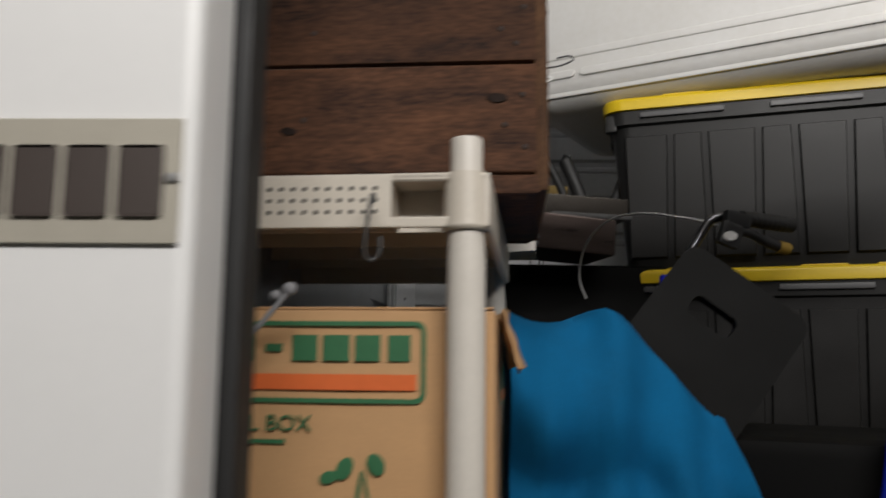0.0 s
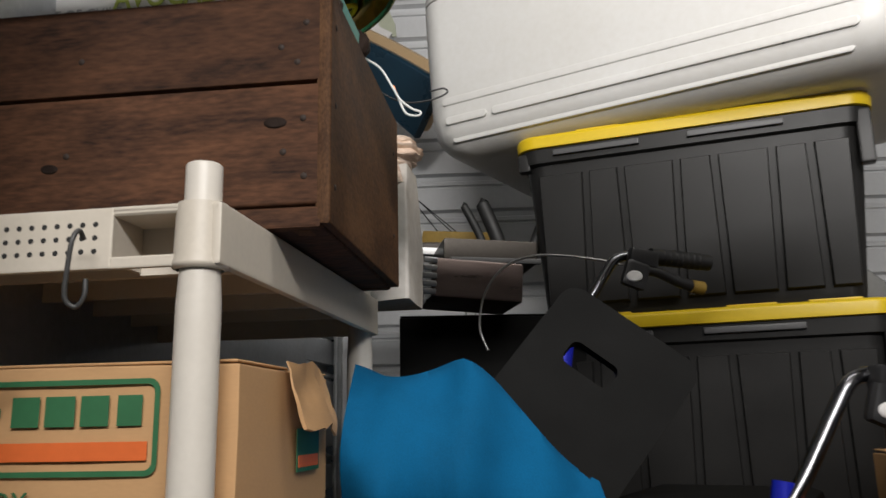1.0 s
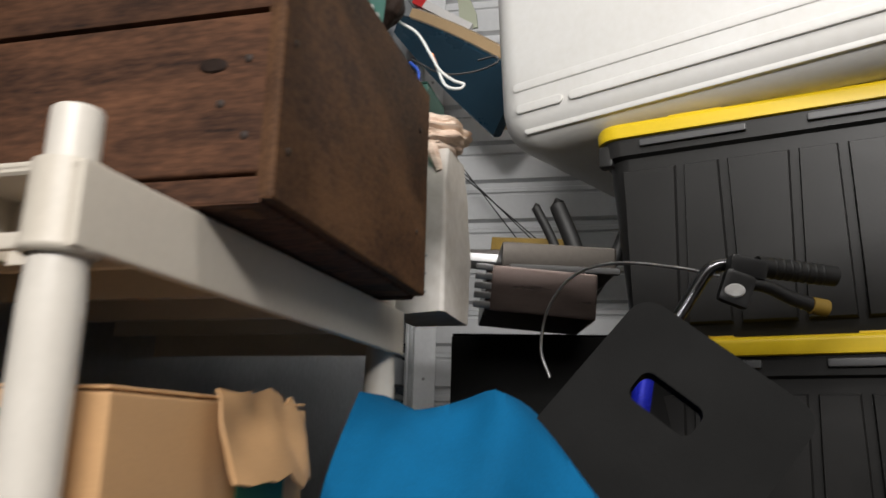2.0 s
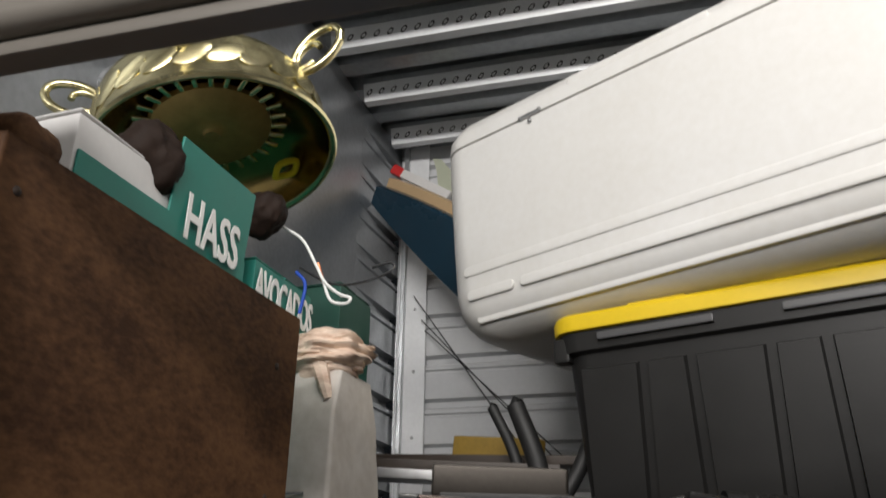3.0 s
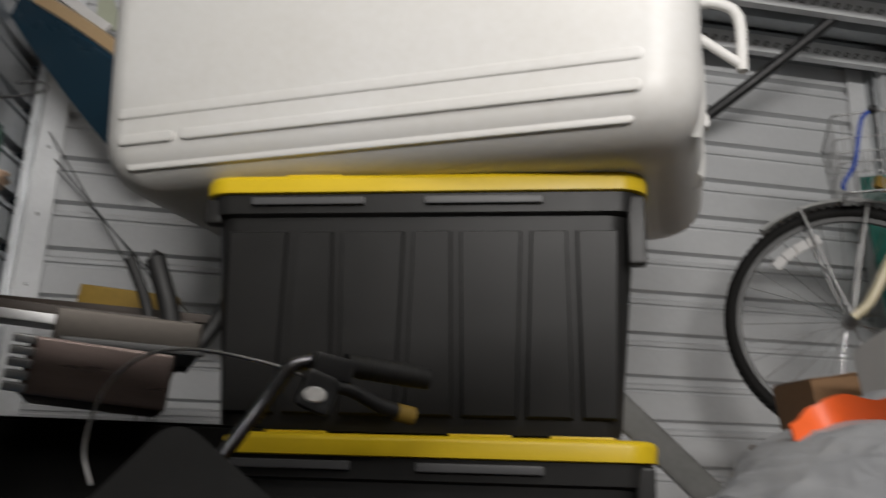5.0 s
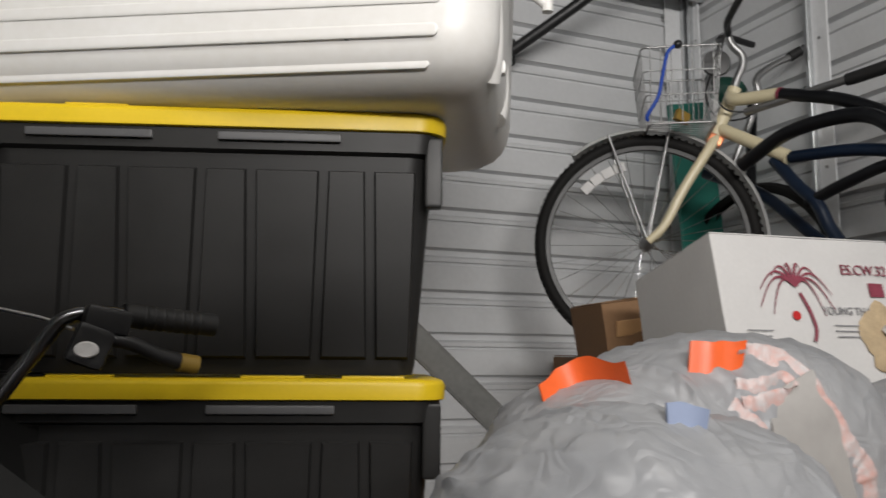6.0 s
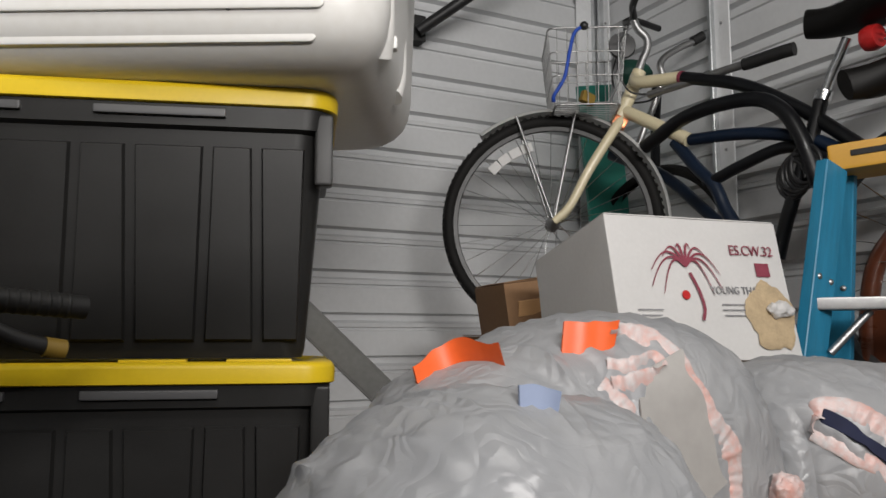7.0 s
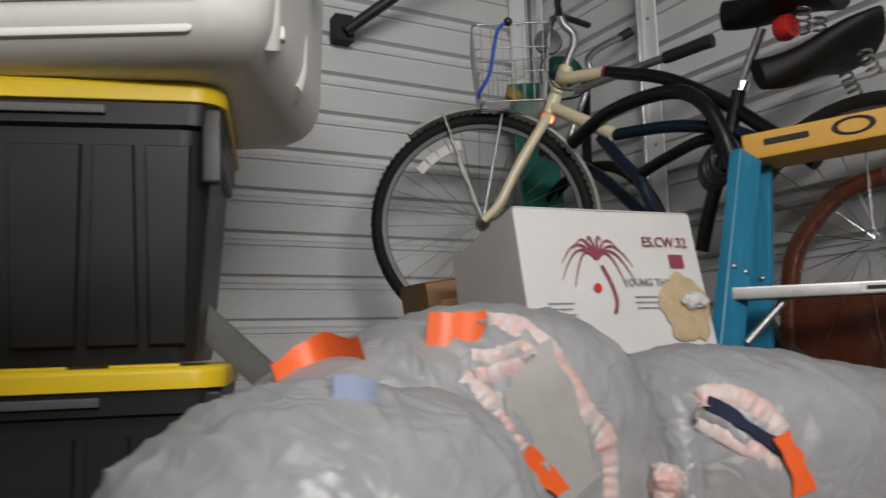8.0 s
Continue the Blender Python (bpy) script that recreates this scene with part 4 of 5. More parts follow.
seat_m = Matrix.Translation((0.75, 1.9, 1.08)) @ pose(0, 0, 0, 0, 38, 0) @ pose(0, 0, 0, -12, 0, -8)
part("seat_panel", bm, M_BLACK_MATT, walker, "black padded seat panel with a hand slot", m=seat_m)
bm = bmesh.new()
tube(bm, [(1.02, 1.74, 0.965), (1.07, 1.72, 0.955), (1.13, 1.72, 0.935), (1.2, 1.73, 0.9)], 0.012, 10)
part("red_strap", bm, M_RED, walker, "red strap")
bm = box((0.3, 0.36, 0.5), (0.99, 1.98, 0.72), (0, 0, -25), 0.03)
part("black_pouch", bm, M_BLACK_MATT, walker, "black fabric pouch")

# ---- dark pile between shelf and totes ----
# one added near-black block fills the gap in place of dark clutter
pile = carton("dark_clutter_block", (0.42, 0.75, 1.76), pose(0.62, 2.82, FLOOR, 0, 0, 4), "tall near-black block standing in for shaded clutter between shelf and totes", M_BLACK_MATT, "trunk")
radio = thing("metal_toolbox", "dull silver metal box with a ribbed end", "toolbox", pose(0.575, 2.42, 1.34, 0, 4, 12))
bm = box((0.2, 0.2, 0.085), (0.02, 0.0, 0.045), bevel=0.006)
part("box_body", bm, mat("brushed_tin", (0.13, 0.1, 0.09), 0.3, 0.8, 0.3, 8, 80, 0.05, (1, 8, 8)), radio)
for k in range(5):
    part("end_rib", box((0.03, 0.02, 0.012), (-0.085, -0.105, 0.012 + k * 0.017), (10, 0, 0), 0.003), M_STEEL, radio, "pale cast rib")
part("box_lid", box((0.21, 0.21, 0.05), (0.05, 0.02, 0.115), (0, -2, 0), 0.006), mat("tarnished_tin", (0.05, 0.043, 0.036), 0.36, 0.7, 0.4, 8), radio)
part("handle_bar", box((0.2, 0.012, 0.012), (0.06, -0.09, 0.092), (0, -3, 0), 0.003), M_RIM, radio)
for i, (x, y, z, w, rz) in enumerate(((0.5, 2.62, 1.515, 0.42, 4), (0.55, 2.72, 1.54, 0.46, -6), (0.48, 2.52, 1.485, 0.34, 10))):
    solid("wooden_board", box((w, 0.09, 0.018), (0, 0, 0), bevel=0.003), M_DARKWOOD if i < 2 else M_STEEL, "narrow dark board lying on the pile", "board", pose(x, y, z, 2, 3, rz))
solid("spirit_level", box((0.2, 0.03, 0.045), (0, 0, 0), bevel=0.005), M_MUSTARD, "mustard yellow tool lying on dark boards", "tool", pose(0.56, 2.78, 1.575, 0, 6, -12))
solid("flat_strip", box((0.2, 0.05, 0.01), bevel=0.002), M_GALV_LIGHT, "bright flat metal strip", "metal strip", pose(0.43, 2.6, 1.512, 0, 2, 6))
for p, q, r in (((0.645, 2.6, 1.46), (0.585, 2.61, 1.625), 0.011), ((0.69, 2.58, 1.42), (0.632, 2.6, 1.625), 0.019), ((0.7, 2.55, 1.42), (0.78, 2.57, 1.57), 0.014)):
    bm = bmesh.new()
    a, b = Vector(p), Vector(q)
    tube(bm, [a, a.lerp(b, 0.5) + Vector((0.008, 0, 0)), a.lerp(b, 0.96), b], (r, r * 0.9), 12, 4)
    solid("tool_handle", bm, M_RUBBER, "upright black rubber tool handle", "tool")
for dx in (0.0, 0.07, 0.1):
    bm = bmesh.new()
    tube(bm, [(0.14 + dx * 0.4, 3.49, 2.2 - dx * 1.2), (0.55 + dx, 3.3, 1.62), (0.57 + dx * 0.4, 3.0, 1.4), (0.57 + dx * 0.4, 2.95, 1.322)], 0.002, 6, 1)
    solid("taut_cord", bm, M_BLACK, "thin dark cord stretched before the wall", "cord")

# surfboard in the far corner
ax = Vector((0.69, -0.2, -0.66)).normalized()
nrm = Vector((-0.25, -0.8, -0.5))
nrm = (nrm - ax * nrm.dot(ax)).normalized()
wid = nrm.cross(ax)
sm = Matrix((( ax.x, wid.x, nrm.x, 0.08), (ax.y, wid.y, nrm.y, 3.3), (ax.z, wid.z, nrm.z, 2.49), (0, 0, 0, 1)))
surf = thing("surfboard", "navy and tan surfboard with a milky fin behind the white case", "surfboard", sm)


def board_loops(z0, z1, grow):
    out = []
    for k in range(25):
        s = 0.42 * k / 24
        w = (0.012 + 0.1 * math.sin(math.pi * (0.04 + 0.86 * s)) ** 0.75) * grow
        out.append((s * 1.3, w))
    pts = out + [(x, -w) for x, w in out[::-1]]
    return [[Vector((x, w, z)) for x, w in pts] for z in (z0, z1)]


bm = bmesh.new()
rings(bm, [board_loops(-0.008, 0, 0.93)[0], board_loops(0.0, 0, 1.0)[0], board_loops(0.024, 0, 1.0)[0], board_loops(0.034, 0, 0.9)[0]])
part("hull", bm, M_BOARD_BLUE, surf, "navy blue hull side")
bm = bmesh.new()
rings(bm, [board_loops(-0.04, 0, 0.9)[0], board_loops(-0.032, 0, 1.005)[0], board_loops(-0.008, 0, 1.005)[0]])
part("deck", bm, M_BOARD_TAN, surf, "tan wooden deck and rail", m=Matrix.Translation((0.0, 0.028 if wid.z > 0 else -0.028, 0.0)))
fin = thing("surfboard_fin", "upright milky translucent surfboard fin", "fin", pose(0.3, 3.3, 2.455, 0, 0, -10))
bm = bmesh.new()
prof = [(-0.035, 0), (-0.03, 0.05), (-0.035, 0.1), (-0.05, 0.15), (-0.02, 0.14), (0.01, 0.1), (0.03, 0.05), (0.035, 0)]
rings(bm, [[(x, y, z) for x, z in prof] for y in (-0.004, 0.004)])
part("blade", bm, M_FIN, fin)
tagbar = solid("tagged_strip", box((0.24, 0.02, 0.03), (0.12, 0, 0), bevel=0.003), M_WHITE_CARD, "white strip with a red printed end", "strip", pose(0.115, 3.31, 2.585, 0, 34, -6))
part("red_end", box((0.045, 0.022, 0.032), (0.02, 0, 0), bevel=0.003), M_RED, tagbar, "red printed end")

# ---- far right: bicycles, boxes, ladder, bags ----
pipe = thing("wall_pole", "black pole held by a square bracket on the wall", "pole", pose(0, 0, 0))
bm = bmesh.new()
tube(bm, [(2.165, 3.44, 2.405), (2.35, 3.29, 2.55), (2.57, 3.14, 2.74)], 0.02, 14, 2)
part("pole_tube", bm, M_BLACK, pipe)
part("square_bracket", box((0.068, 0.06, 0.094), (2.168, 3.488, 2.424), bevel=0.005), M_SHADE_BLACK, pipe, "black square bracket")

bike = thing("bicycle", "cream and black cruiser bicycle with a wire basket", "bicycle", pose(0, 0, 0))
bw = pose(2.427, 3.041, 1.698, 0, 0, -30.7)   # front wheel's own frame: x back, z up
wheel = part("front_wheel", (lambda q: lathe(q, [(0.302, -0.014), (0.312, -0.023), (0.325, -0.022), (0.334, -0.012), (0.337, 0.0), (0.334, 0.012), (0.325, 0.022), (0.312, 0.023), (0.302, 0.014)], 72, pose(0, 0, 0, 90)))(bmesh.new()), M_TYRE, bike, "black knobbly tyre", m=bw)
bm = bmesh.new()
for k in range(90):
    a = 2 * math.pi * k / 90
    for s in (-1, 1):
        bx(bm, (0.006, 0.012, 0.01), (0.333 * math.cos(a), s * 0.015, 0.333 * math.sin(a)), (0, -math.degrees(a) + 12 * s, 0))
tagged(part("tread", bm, M_TYRE, wheel, smooth=False), kind="stuff")
bm = bmesh.new()
lathe(bm, [(0.29, -0.009), (0.303, -0.0115), (0.305, 0.0), (0.303, 0.0115), (0.29, 0.009), (0.288, 0.0), (0.29, -0.009)], 64, pose(0, 0, 0, 90))
part("rim", bm, M_RIM, wheel, "dull alloy rim")
for k in range(32):
    a = 2 * math.pi * k / 32
    b = a + (0.5 if k % 4 < 2 else -0.5)
    s = 0.025 if k % 2 else -0.025
    bm = bmesh.new()
    tube(bm, [(0.018 * math.cos(b), s, 0.018 * math.sin(b)), (0.285 * math.cos(a), 0, 0.285 * math.sin(a))], 0.0011, 5, 1)
    part("spoke", bm, M_CHROME, wheel)
bm = bmesh.new()
lathe(bm, [(0.0, -0.055), (0.006, -0.055), (0.006, -0.045), (0.012, -0.043), (0.012, -0.03), (0.022, -0.028), (0.022, -0.023), (0.014, -0.02), (0.014, 0.02), (0.022, 0.023), (0.022, 0.028), (0.006, 0.045), (0.0, 0.055)], 20, pose(0, 0, 0, 90))
part("hub", bm, M_STEEL, wheel)
bm = bmesh.new()
for k in range(4):
    a = radians(108 + k * 9)
    bx(bm, (0.036, 0.008, 0.03), (0.245 * math.cos(a), -0.016, 0.245 * math.sin(a)), (0, 90 - math.degrees(a), 0), 0.002, 1)
part("reflector", bm, M_WHITE_CARD, wheel, "white spoke reflector")

# mudguard, stays, fork
bm = bmesh.new()
loops = []
for k in range(31):
    a = radians(128 - k * 4.2)
    c, s = math.cos(a), math.sin(a)
    loops.append([Vector((r * c, y, r * s)) for r, y in ((0.343, -0.032), (0.354, -0.024), (0.36, 0.0), (0.354, 0.024), (0.343, 0.032), (0.346, 0.028), (0.355, 0.0), (0.346, -0.028))])
rings(bm, loops)
part("mudguard", bm, M_FENDER, bike, "worn silver front mudguard", m=bw)
for a, s in ((108, -1), (108, 1), (78, -1), (78, 1)):
    c = Vector((math.cos(radians(a)) * 0.35, s * 0.03, math.sin(radians(a)) * 0.35))
    bm = bmesh.new()
    tube(bm, [(0, s * 0.05, 0.0), c], 0.0042, 8, 1)
    part("mudguard_stay", bm, M_STEEL, bike, m=bw)
for s in (-1, 1):
    bm = bmesh.new()
    tube(bm, [(0.0, s * 0.048, 0.0), (0.05, s * 0.05, 0.05), (0.11, s * 0.05, 0.16), (0.19, s * 0.042, 0.285), (0.21, s * 0.03, 0.315)], (0.012, 0.017), 12)
    part("fork_leg", bm, M_CREAM_PAINT, bike, "cream painted fork leg", m=bw)
bm = bmesh.new()
bx(bm, (0.045, 0.095, 0.035), (0.205, 0, 0.305), (0, 28, 0), 0.008)
part("fork_crown", bm, M_COPPER, bike, "copper coloured fork crown", m=bw)
bm = bmesh.new()
tube(bm, [(0.2, 0, 0.31), (0.245, 0, 0.4), (0.275, 0, 0.475)], 0.021, 16, 1)
part("head_tube", bm, M_CREAM_PAINT, bike, m=bw)
bm = bmesh.new()
tube(bm, [(0.27, 0, 0.47), (0.285, 0, 0.51), (0.3, 0, 0.545), (0.3, 0, 0.58), (0.275, 0, 0.61), (0.262, 0, 0.64)], 0.0125, 12)
part("stem", bm, M_STEEL, bike, "grey curved stem", m=bw)
bm = bmesh.new()
tube(bm, [(0.36, -0.28, 0.74), (0.3, -0.2, 0.73), (0.25, -0.08, 0.665), (0.262, 0, 0.645), (0.25, 0.08, 0.665), (0.3, 0.2, 0.72), (0.4, 0.28, 0.72)], 0.011, 12)
part("handlebar", bm, M_BLACK, bike, m=bw)
for s in (-1, 1):
    bm = bmesh.new()
    tube(bm, [(0.25, s * 0.08, 0.66), (0.23, s * 0.05, 0.58), (0.2, s * 0.06, 0.48), (0.23, s * 0.05, 0.4), (0.3, s * 0.04, 0.39), (0.36, s * 0.03, 0.42)], 0.003, 8)
    part("brake_cable", bm, M_BLACK, bike, m=bw)
bm = bmesh.new()
lathe(bm, [(0.0, 0.012), (0.04, 0.01), (0.043, 0.0), (0.04, -0.01), (0.0, -0.012)], 20, bw @ pose(0.22, -0.02, 0.55, 90))
part("bell_lamp", bm, M_BLACK, bike)

# the frame runs towards the door, steering turned
F = [Vector(q) for q in ((2.64, 2.86, 2.12), (2.66, 2.724, 2.1), (2.697, 2.543, 2.032), (2.726, 2.398, 1.938), (2.75, 2.285, 1.84), (2.775, 2.16, 1.72))]
bm = bmesh.new()
tube(bm, [bw @ Vector((0.262, 0, 0.455)), F[0] + Vector((-0.015, 0, 0.0)), F[1]], 0.0185, 14)
part("top_tube_front", bm, M_CREAM_PAINT, bike, "cream front of the top tube")
bm = bmesh.new()
tube(bm, [F[1], F[1].lerp(F[2], 0.05)], 0.0192, 14, 1)
part("red_band", bm, M_MAROON, bike, "dark red painted band")
bm = bmesh.new()
tube(bm, F[1:], 0.018, 14)
part("top_tube", bm, M_BIKE_BLACK, bike, "curved black top tube")
bm = bmesh.new()
tube(bm, [bw @ Vector((0.225, 0, 0.35)), (2.645, 2.79, 1.965), (2.66, 2.7, 1.91)], (0.02, 0.02), 14)
part("down_tube_front", bm, M_CREAM_PAINT, bike)
for name, pts, r, material in (
    ("down_tube", [(2.61, 2.83, 1.91), (2.64, 2.68, 1.972), (2.67, 2.5, 1.975), (2.688, 2.41, 1.93), (2.7, 2.36, 1.84), (2.71, 2.33, 1.72)], 0.02, M_BIKE_BLACK),
    ("lower_tube", [(2.655, 2.75, 1.915), (2.668, 2.686, 1.831), (2.679, 2.629, 1.766), (2.684, 2.6, 1.7), (2.69, 2.55, 1.62)], 0.018, M_BIKE_NAVY),
    ("mid_tube", [(2.665, 2.7, 1.911), (2.702, 2.519, 1.892), (2.731, 2.375, 1.85), (2.752, 2.28, 1.795)], 0.017, M_BIKE_NAVY),
    ("chain_stay", [(2.674, 2.66, 1.773), (2.698, 2.538, 1.813), (2.722, 2.418, 1.835), (2.745, 2.31, 1.78)], 0.016, M_BIKE_BLACK),
    ("seat_tube", [(2.74, 2.33, 1.94), (2.725, 2.37, 1.8), (2.71, 2.42, 1.66), (2.7, 2.45, 1.55)], 0.018, M_BIKE_BLACK),
):
    bm = bmesh.new()
    tube(bm, pts, r, 14)
    part(name, bm, material, bike)
bm = bmesh.new()
tube(bm, [(2.74, 2.33, 1.93), (2.748, 2.3, 2.003), (2.756, 2.262, 2.075)], 0.0125, 12, 1)
part("seat_post", bm, M_CHROME, bike, "chromed seat post")
part("seat_clamp", (lambda q: lathe(q, [(0.0135, -0.014), (0.022, -0.012), (0.022, 0.012), (0.0135, 0.014)], 18, pose(2.742, 2.325, 1.945, 15, 10)))(bmesh.new()), M_CHROME, bike)


def saddle(m, label):
    s = part("saddle", saddle_mesh(), M_LEATHER, bike, label, m=m)
    for sx in (-0.045, 0.045):
        bm = bmesh.new()
        tube(bm, [(sx + 0.014 * math.cos(k * 0.9), -0.08 + 0.014 * math.sin(k * 0.9), -0.035 - k * 0.0022) for k in range(30)], 0.003, 6, 1)
        part("spring", bm, M_STEEL, s, "steel coil spring")
    return s


def saddle_mesh():
    bm = bmesh.new()
    loops = []
    for k in range(15):
        u = k / 14
        y = -0.13 + 0.27 * u
        w = 0.105 * (1 - u) ** 1.3 + 0.026 + 0.01 * math.sin(u * math.pi)
        if k == 0:
            w *= 0.7
        z = 0.012 * (1 - u) + 0.008 * math.sin(u * math.pi * 2)
        loops.append([Vector((w * math.cos(a), y, z + (0.03 if math.sin(a) > 0 else 0.045) * math.sin(a))) for a in (2 * math.pi * j / 18 for j in range(18))])
    return rings(bm, loops)


saddle(pose(2.765, 2.215, 2.125, 8, 0, 14), "black sprung vinyl saddle")
saddle(pose(2.755, 2.13, 1.957, -14, 14, 60), "worn black saddle hanging upside down")
bm = bmesh.new()
lathe(bm, [(0.0, -0.02), (0.028, -0.018), (0.032, 0.0), (0.028, 0.018), (0.0, 0.02)], 18, pose(2.76, 2.2, 2.055, 90))
part("red_reflector", bm, M_RED, bike, "round red rear reflector")
rear = part("rear_wheel", (lambda q: lathe(q, [(0.302, -0.014), (0.312, -0.023), (0.325, -0.022), (0.337, 0.0), (0.325, 0.022), (0.312, 0.023), (0.302, 0.014)], 56, pose(0, 0, 0, 0, 90)))(bmesh.new()), M_TYRE, bike, "black rear tyre", m=pose(2.8, 2.06, 1.52, 0, 0, 11))
bm = bmesh.new()
lathe(bm, [(0.284, -0.011), (0.303, -0.0135), (0.303, 0.0135), (0.284, 0.011), (0.284, -0.011)], 56, pose(0, 0, 0, 0, 90))
part("rim", bm, M_RIM, rear)
for k in range(24):
    a = 2 * math.pi * k / 24
    bm = bmesh.new()
    tube(bm, [(0.02 if k % 2 else -0.02, 0.018 * math.cos(a + 0.5), 0.018 * math.sin(a + 0.5)), (0, 0.285 * math.cos(a), 0.285 * math.sin(a))], 0.0012, 5, 1)
    part("spoke", bm, M_CHROME, rear)
# coiled cable lock over the frame
bm = bmesh.new()
pts = []
for k in range(90):
    a = k * 0.42
    pts.append((2.70 + 0.003 * math.sin(a * 0.3), 2.40 - 0.045 * math.cos(a) - k * 0.0006, 1.742 + 0.05 * math.sin(a) + 0.0004 * k))
tube(bm, pts, 0.0055, 8, 1)
solid("cable_lock", bm, M_BLACK, "coiled black cable lock hanging on the bicycle frame", "lock")

# wire basket on the handlebar
bk = thing("wire_basket", "chromed wire bicycle basket with a blue bungee cord", "basket", bw)
for z, g in ((0.56, 0.0), (0.49, -0.006), (0.42, -0.012), (0.335, -0.02)):
    bm = bmesh.new()
    lp = [(x, y, z) for x, y, _ in rr_loop(0.115 + g, 0.15 + g, 0.02, 0, 0.1, 0, 3)]
    tube(bm, lp + [lp[0]], 0.003 if z in (0.56, 0.335) else 0.002, 7, 1)
    part("ring_wire", bm, M_STEEL, bk)
for k in range(9):
    y = -0.13 + k * 0.0325
    for x0, x1 in ((-0.015, 0.005), (0.215, 0.195)):
        bm = bmesh.new()
        tube(bm, [(x0, y, 0.56), (x1, y * 0.87, 0.335)], 0.0015, 6, 1)
        part("side_wire", bm, M_STEEL, bk)
for k in range(7):
    x = 0.01 + k * 0.03
    for s in (-1, 1):
        bm = bmesh.new()
        tube(bm, [(x, s * 0.15, 0.56), (x, s * 0.13, 0.335)], 0.0015, 6, 1)
        part("side_wire", bm, M_STEEL, bk)
for k in range(13):
    y = -0.125 + k * 0.021
    bm = bmesh.new()
    tube(bm, [(0.005, y, 0.335), (0.195, y, 0.335)], 0.0018, 6, 1)
    part("floor_wire", bm, M_STEEL, bk)
bm = bmesh.new()
tube(bm, [(0.085, -0.152, 0.565), (0.06, -0.155, 0.54), (0.045, -0.158, 0.48), (0.03, -0.15, 0.41), (0.0, -0.14, 0.36), (0.0, -0.13, 0.345)], 0.0055, 8)
part("bungee_cord", bm, M_BLUE_CORD, bk, "blue bungee cord")
bm = bmesh.new()
bmesh.ops.create_icosphere(bm, subdivisions=3, radius=0.013, matrix=pose(0.09, -0.152, 0.565))
part("bungee_hook", bm, M_BLACK, bk)
part("padlock", box((0.045, 0.02, 0.035), (0.1, -0.11, 0.358), (0, 20, 30), 0.004), M_MUSTARD, bk, "small brass padlock")

# handlebars of a second bicycle behind
bike2 = thing("bicycle", "dark second bicycle behind, mostly handlebar and grips", "bicycle", pose(0, 0, 0))
bm = bmesh.new()
tube(bm, [(2.7, 3.0, 1.9), (2.775, 2.93, 2.15), (2.778, 2.93, 2.228), (2.852, 2.93, 2.286), (2.939, 2.93, 2.33)], 0.011, 12)
part("handlebar", bm, M_STEEL, bike2)
bm = bmesh.new()
tube(bm, [(2.92, 2.93, 2.322), (2.955, 2.918, 2.345)], 0.016, 12, 1)
part("grip", bm, M_RUBBER, bike2)
bm = bmesh.new()
tube(bm, [(2.638, 2.833, 2.075), (2.687, 2.59, 2.082), (2.7, 2.52, 2.083)], 0.0115, 12)
part("handlebar", bm, M_STEEL, bike2)
bm = bmesh.new()
tube(bm, [(2.698, 2.53, 2.083), (2.704, 2.509, 2.083), (2.72, 2.42, 2.086), (2.728, 2.39, 2.086)], (0.0165, 0.018), 14, 2)
part("grip", bm, M_RUBBER, bike2, "black ribbed rubber grip")
bm = bmesh.new()
lathe(bm, [(0.302, -0.014), (0.312, -0.023), (0.325, -0.022), (0.337, 0.0), (0.325, 0.022), (0.312, 0.023), (0.302, 0.014)], 56, pose(0, 0, 0, 90))
part("front_wheel", bm, M_TYRE, bike2, m=pose(2.9, 3.1, 1.6, 0, 0, -86))
bm = bmesh.new()
tube(bm, [(2.9, 3.1, 1.6), (2.87, 3.07, 1.9), (2.83, 3.02, 2.05), (2.77, 2.94, 2.16)], 0.016, 12)
part("fork", bm, M_BIKE_BLACK, bike2)
bm = bmesh.new()
tube(bm, [(2.69, 3.08, 1.95), (2.75, 2.9, 1.85), (2.8, 2.75, 1.7), (2.83, 2.62, 1.6)], 0.018, 12)
part("down_tube", bm, M_BIKE_NAVY, bike2)
solid("teal_board", box((0.16, 0.02, 0.62), (0, 0, 0), bevel=0.004), M_TEAL_BOARD, "teal painted board standing against the wall", "board", pose(2.84, 3.3, 1.95, 6, -8, -10))
solid("green_pack", wrinkle(bmesh.ops.create_icosphere((q := bmesh.new()), subdivisions=4, radius=0.07) and q, 0.012, 20, 2), M_TEAL_DARK, "small dark green pouch behind the handlebar", "pouch", pose(2.8, 3.08, 2.24) @ Matrix.Diagonal((1, 0.6, 0.7, 1)))

# white fruit carton, tipped back
wb = thing("fruit_carton", "white cardboard coconut carton with maroon palm print and torn corner", "box", pose(1.99, 2.252, 1.588, -13, 0, -7))
bw_, bd_, bh_ = 0.41, 0.3, 0.288
bm = box((bw_, bd_, bh_), (bw_ / 2, bd_ / 2, -bh_ / 2), bevel=0.004)
bmesh.ops.subdivide_edges(bm, edges=[e for e in bm.edges if e.calc_length() > 0.05], cuts=3, use_grid_fill=True)
for v in bm.verts:
    v.co += Vector((noise.noise(v.co * 9), noise.noise(v.co * 9 + Vector((3, 1, 0))), 0.5 * noise.noise(v.co * 8))) * 0.003
part("carton_body", bm, M_WHITE_CARD, wb)
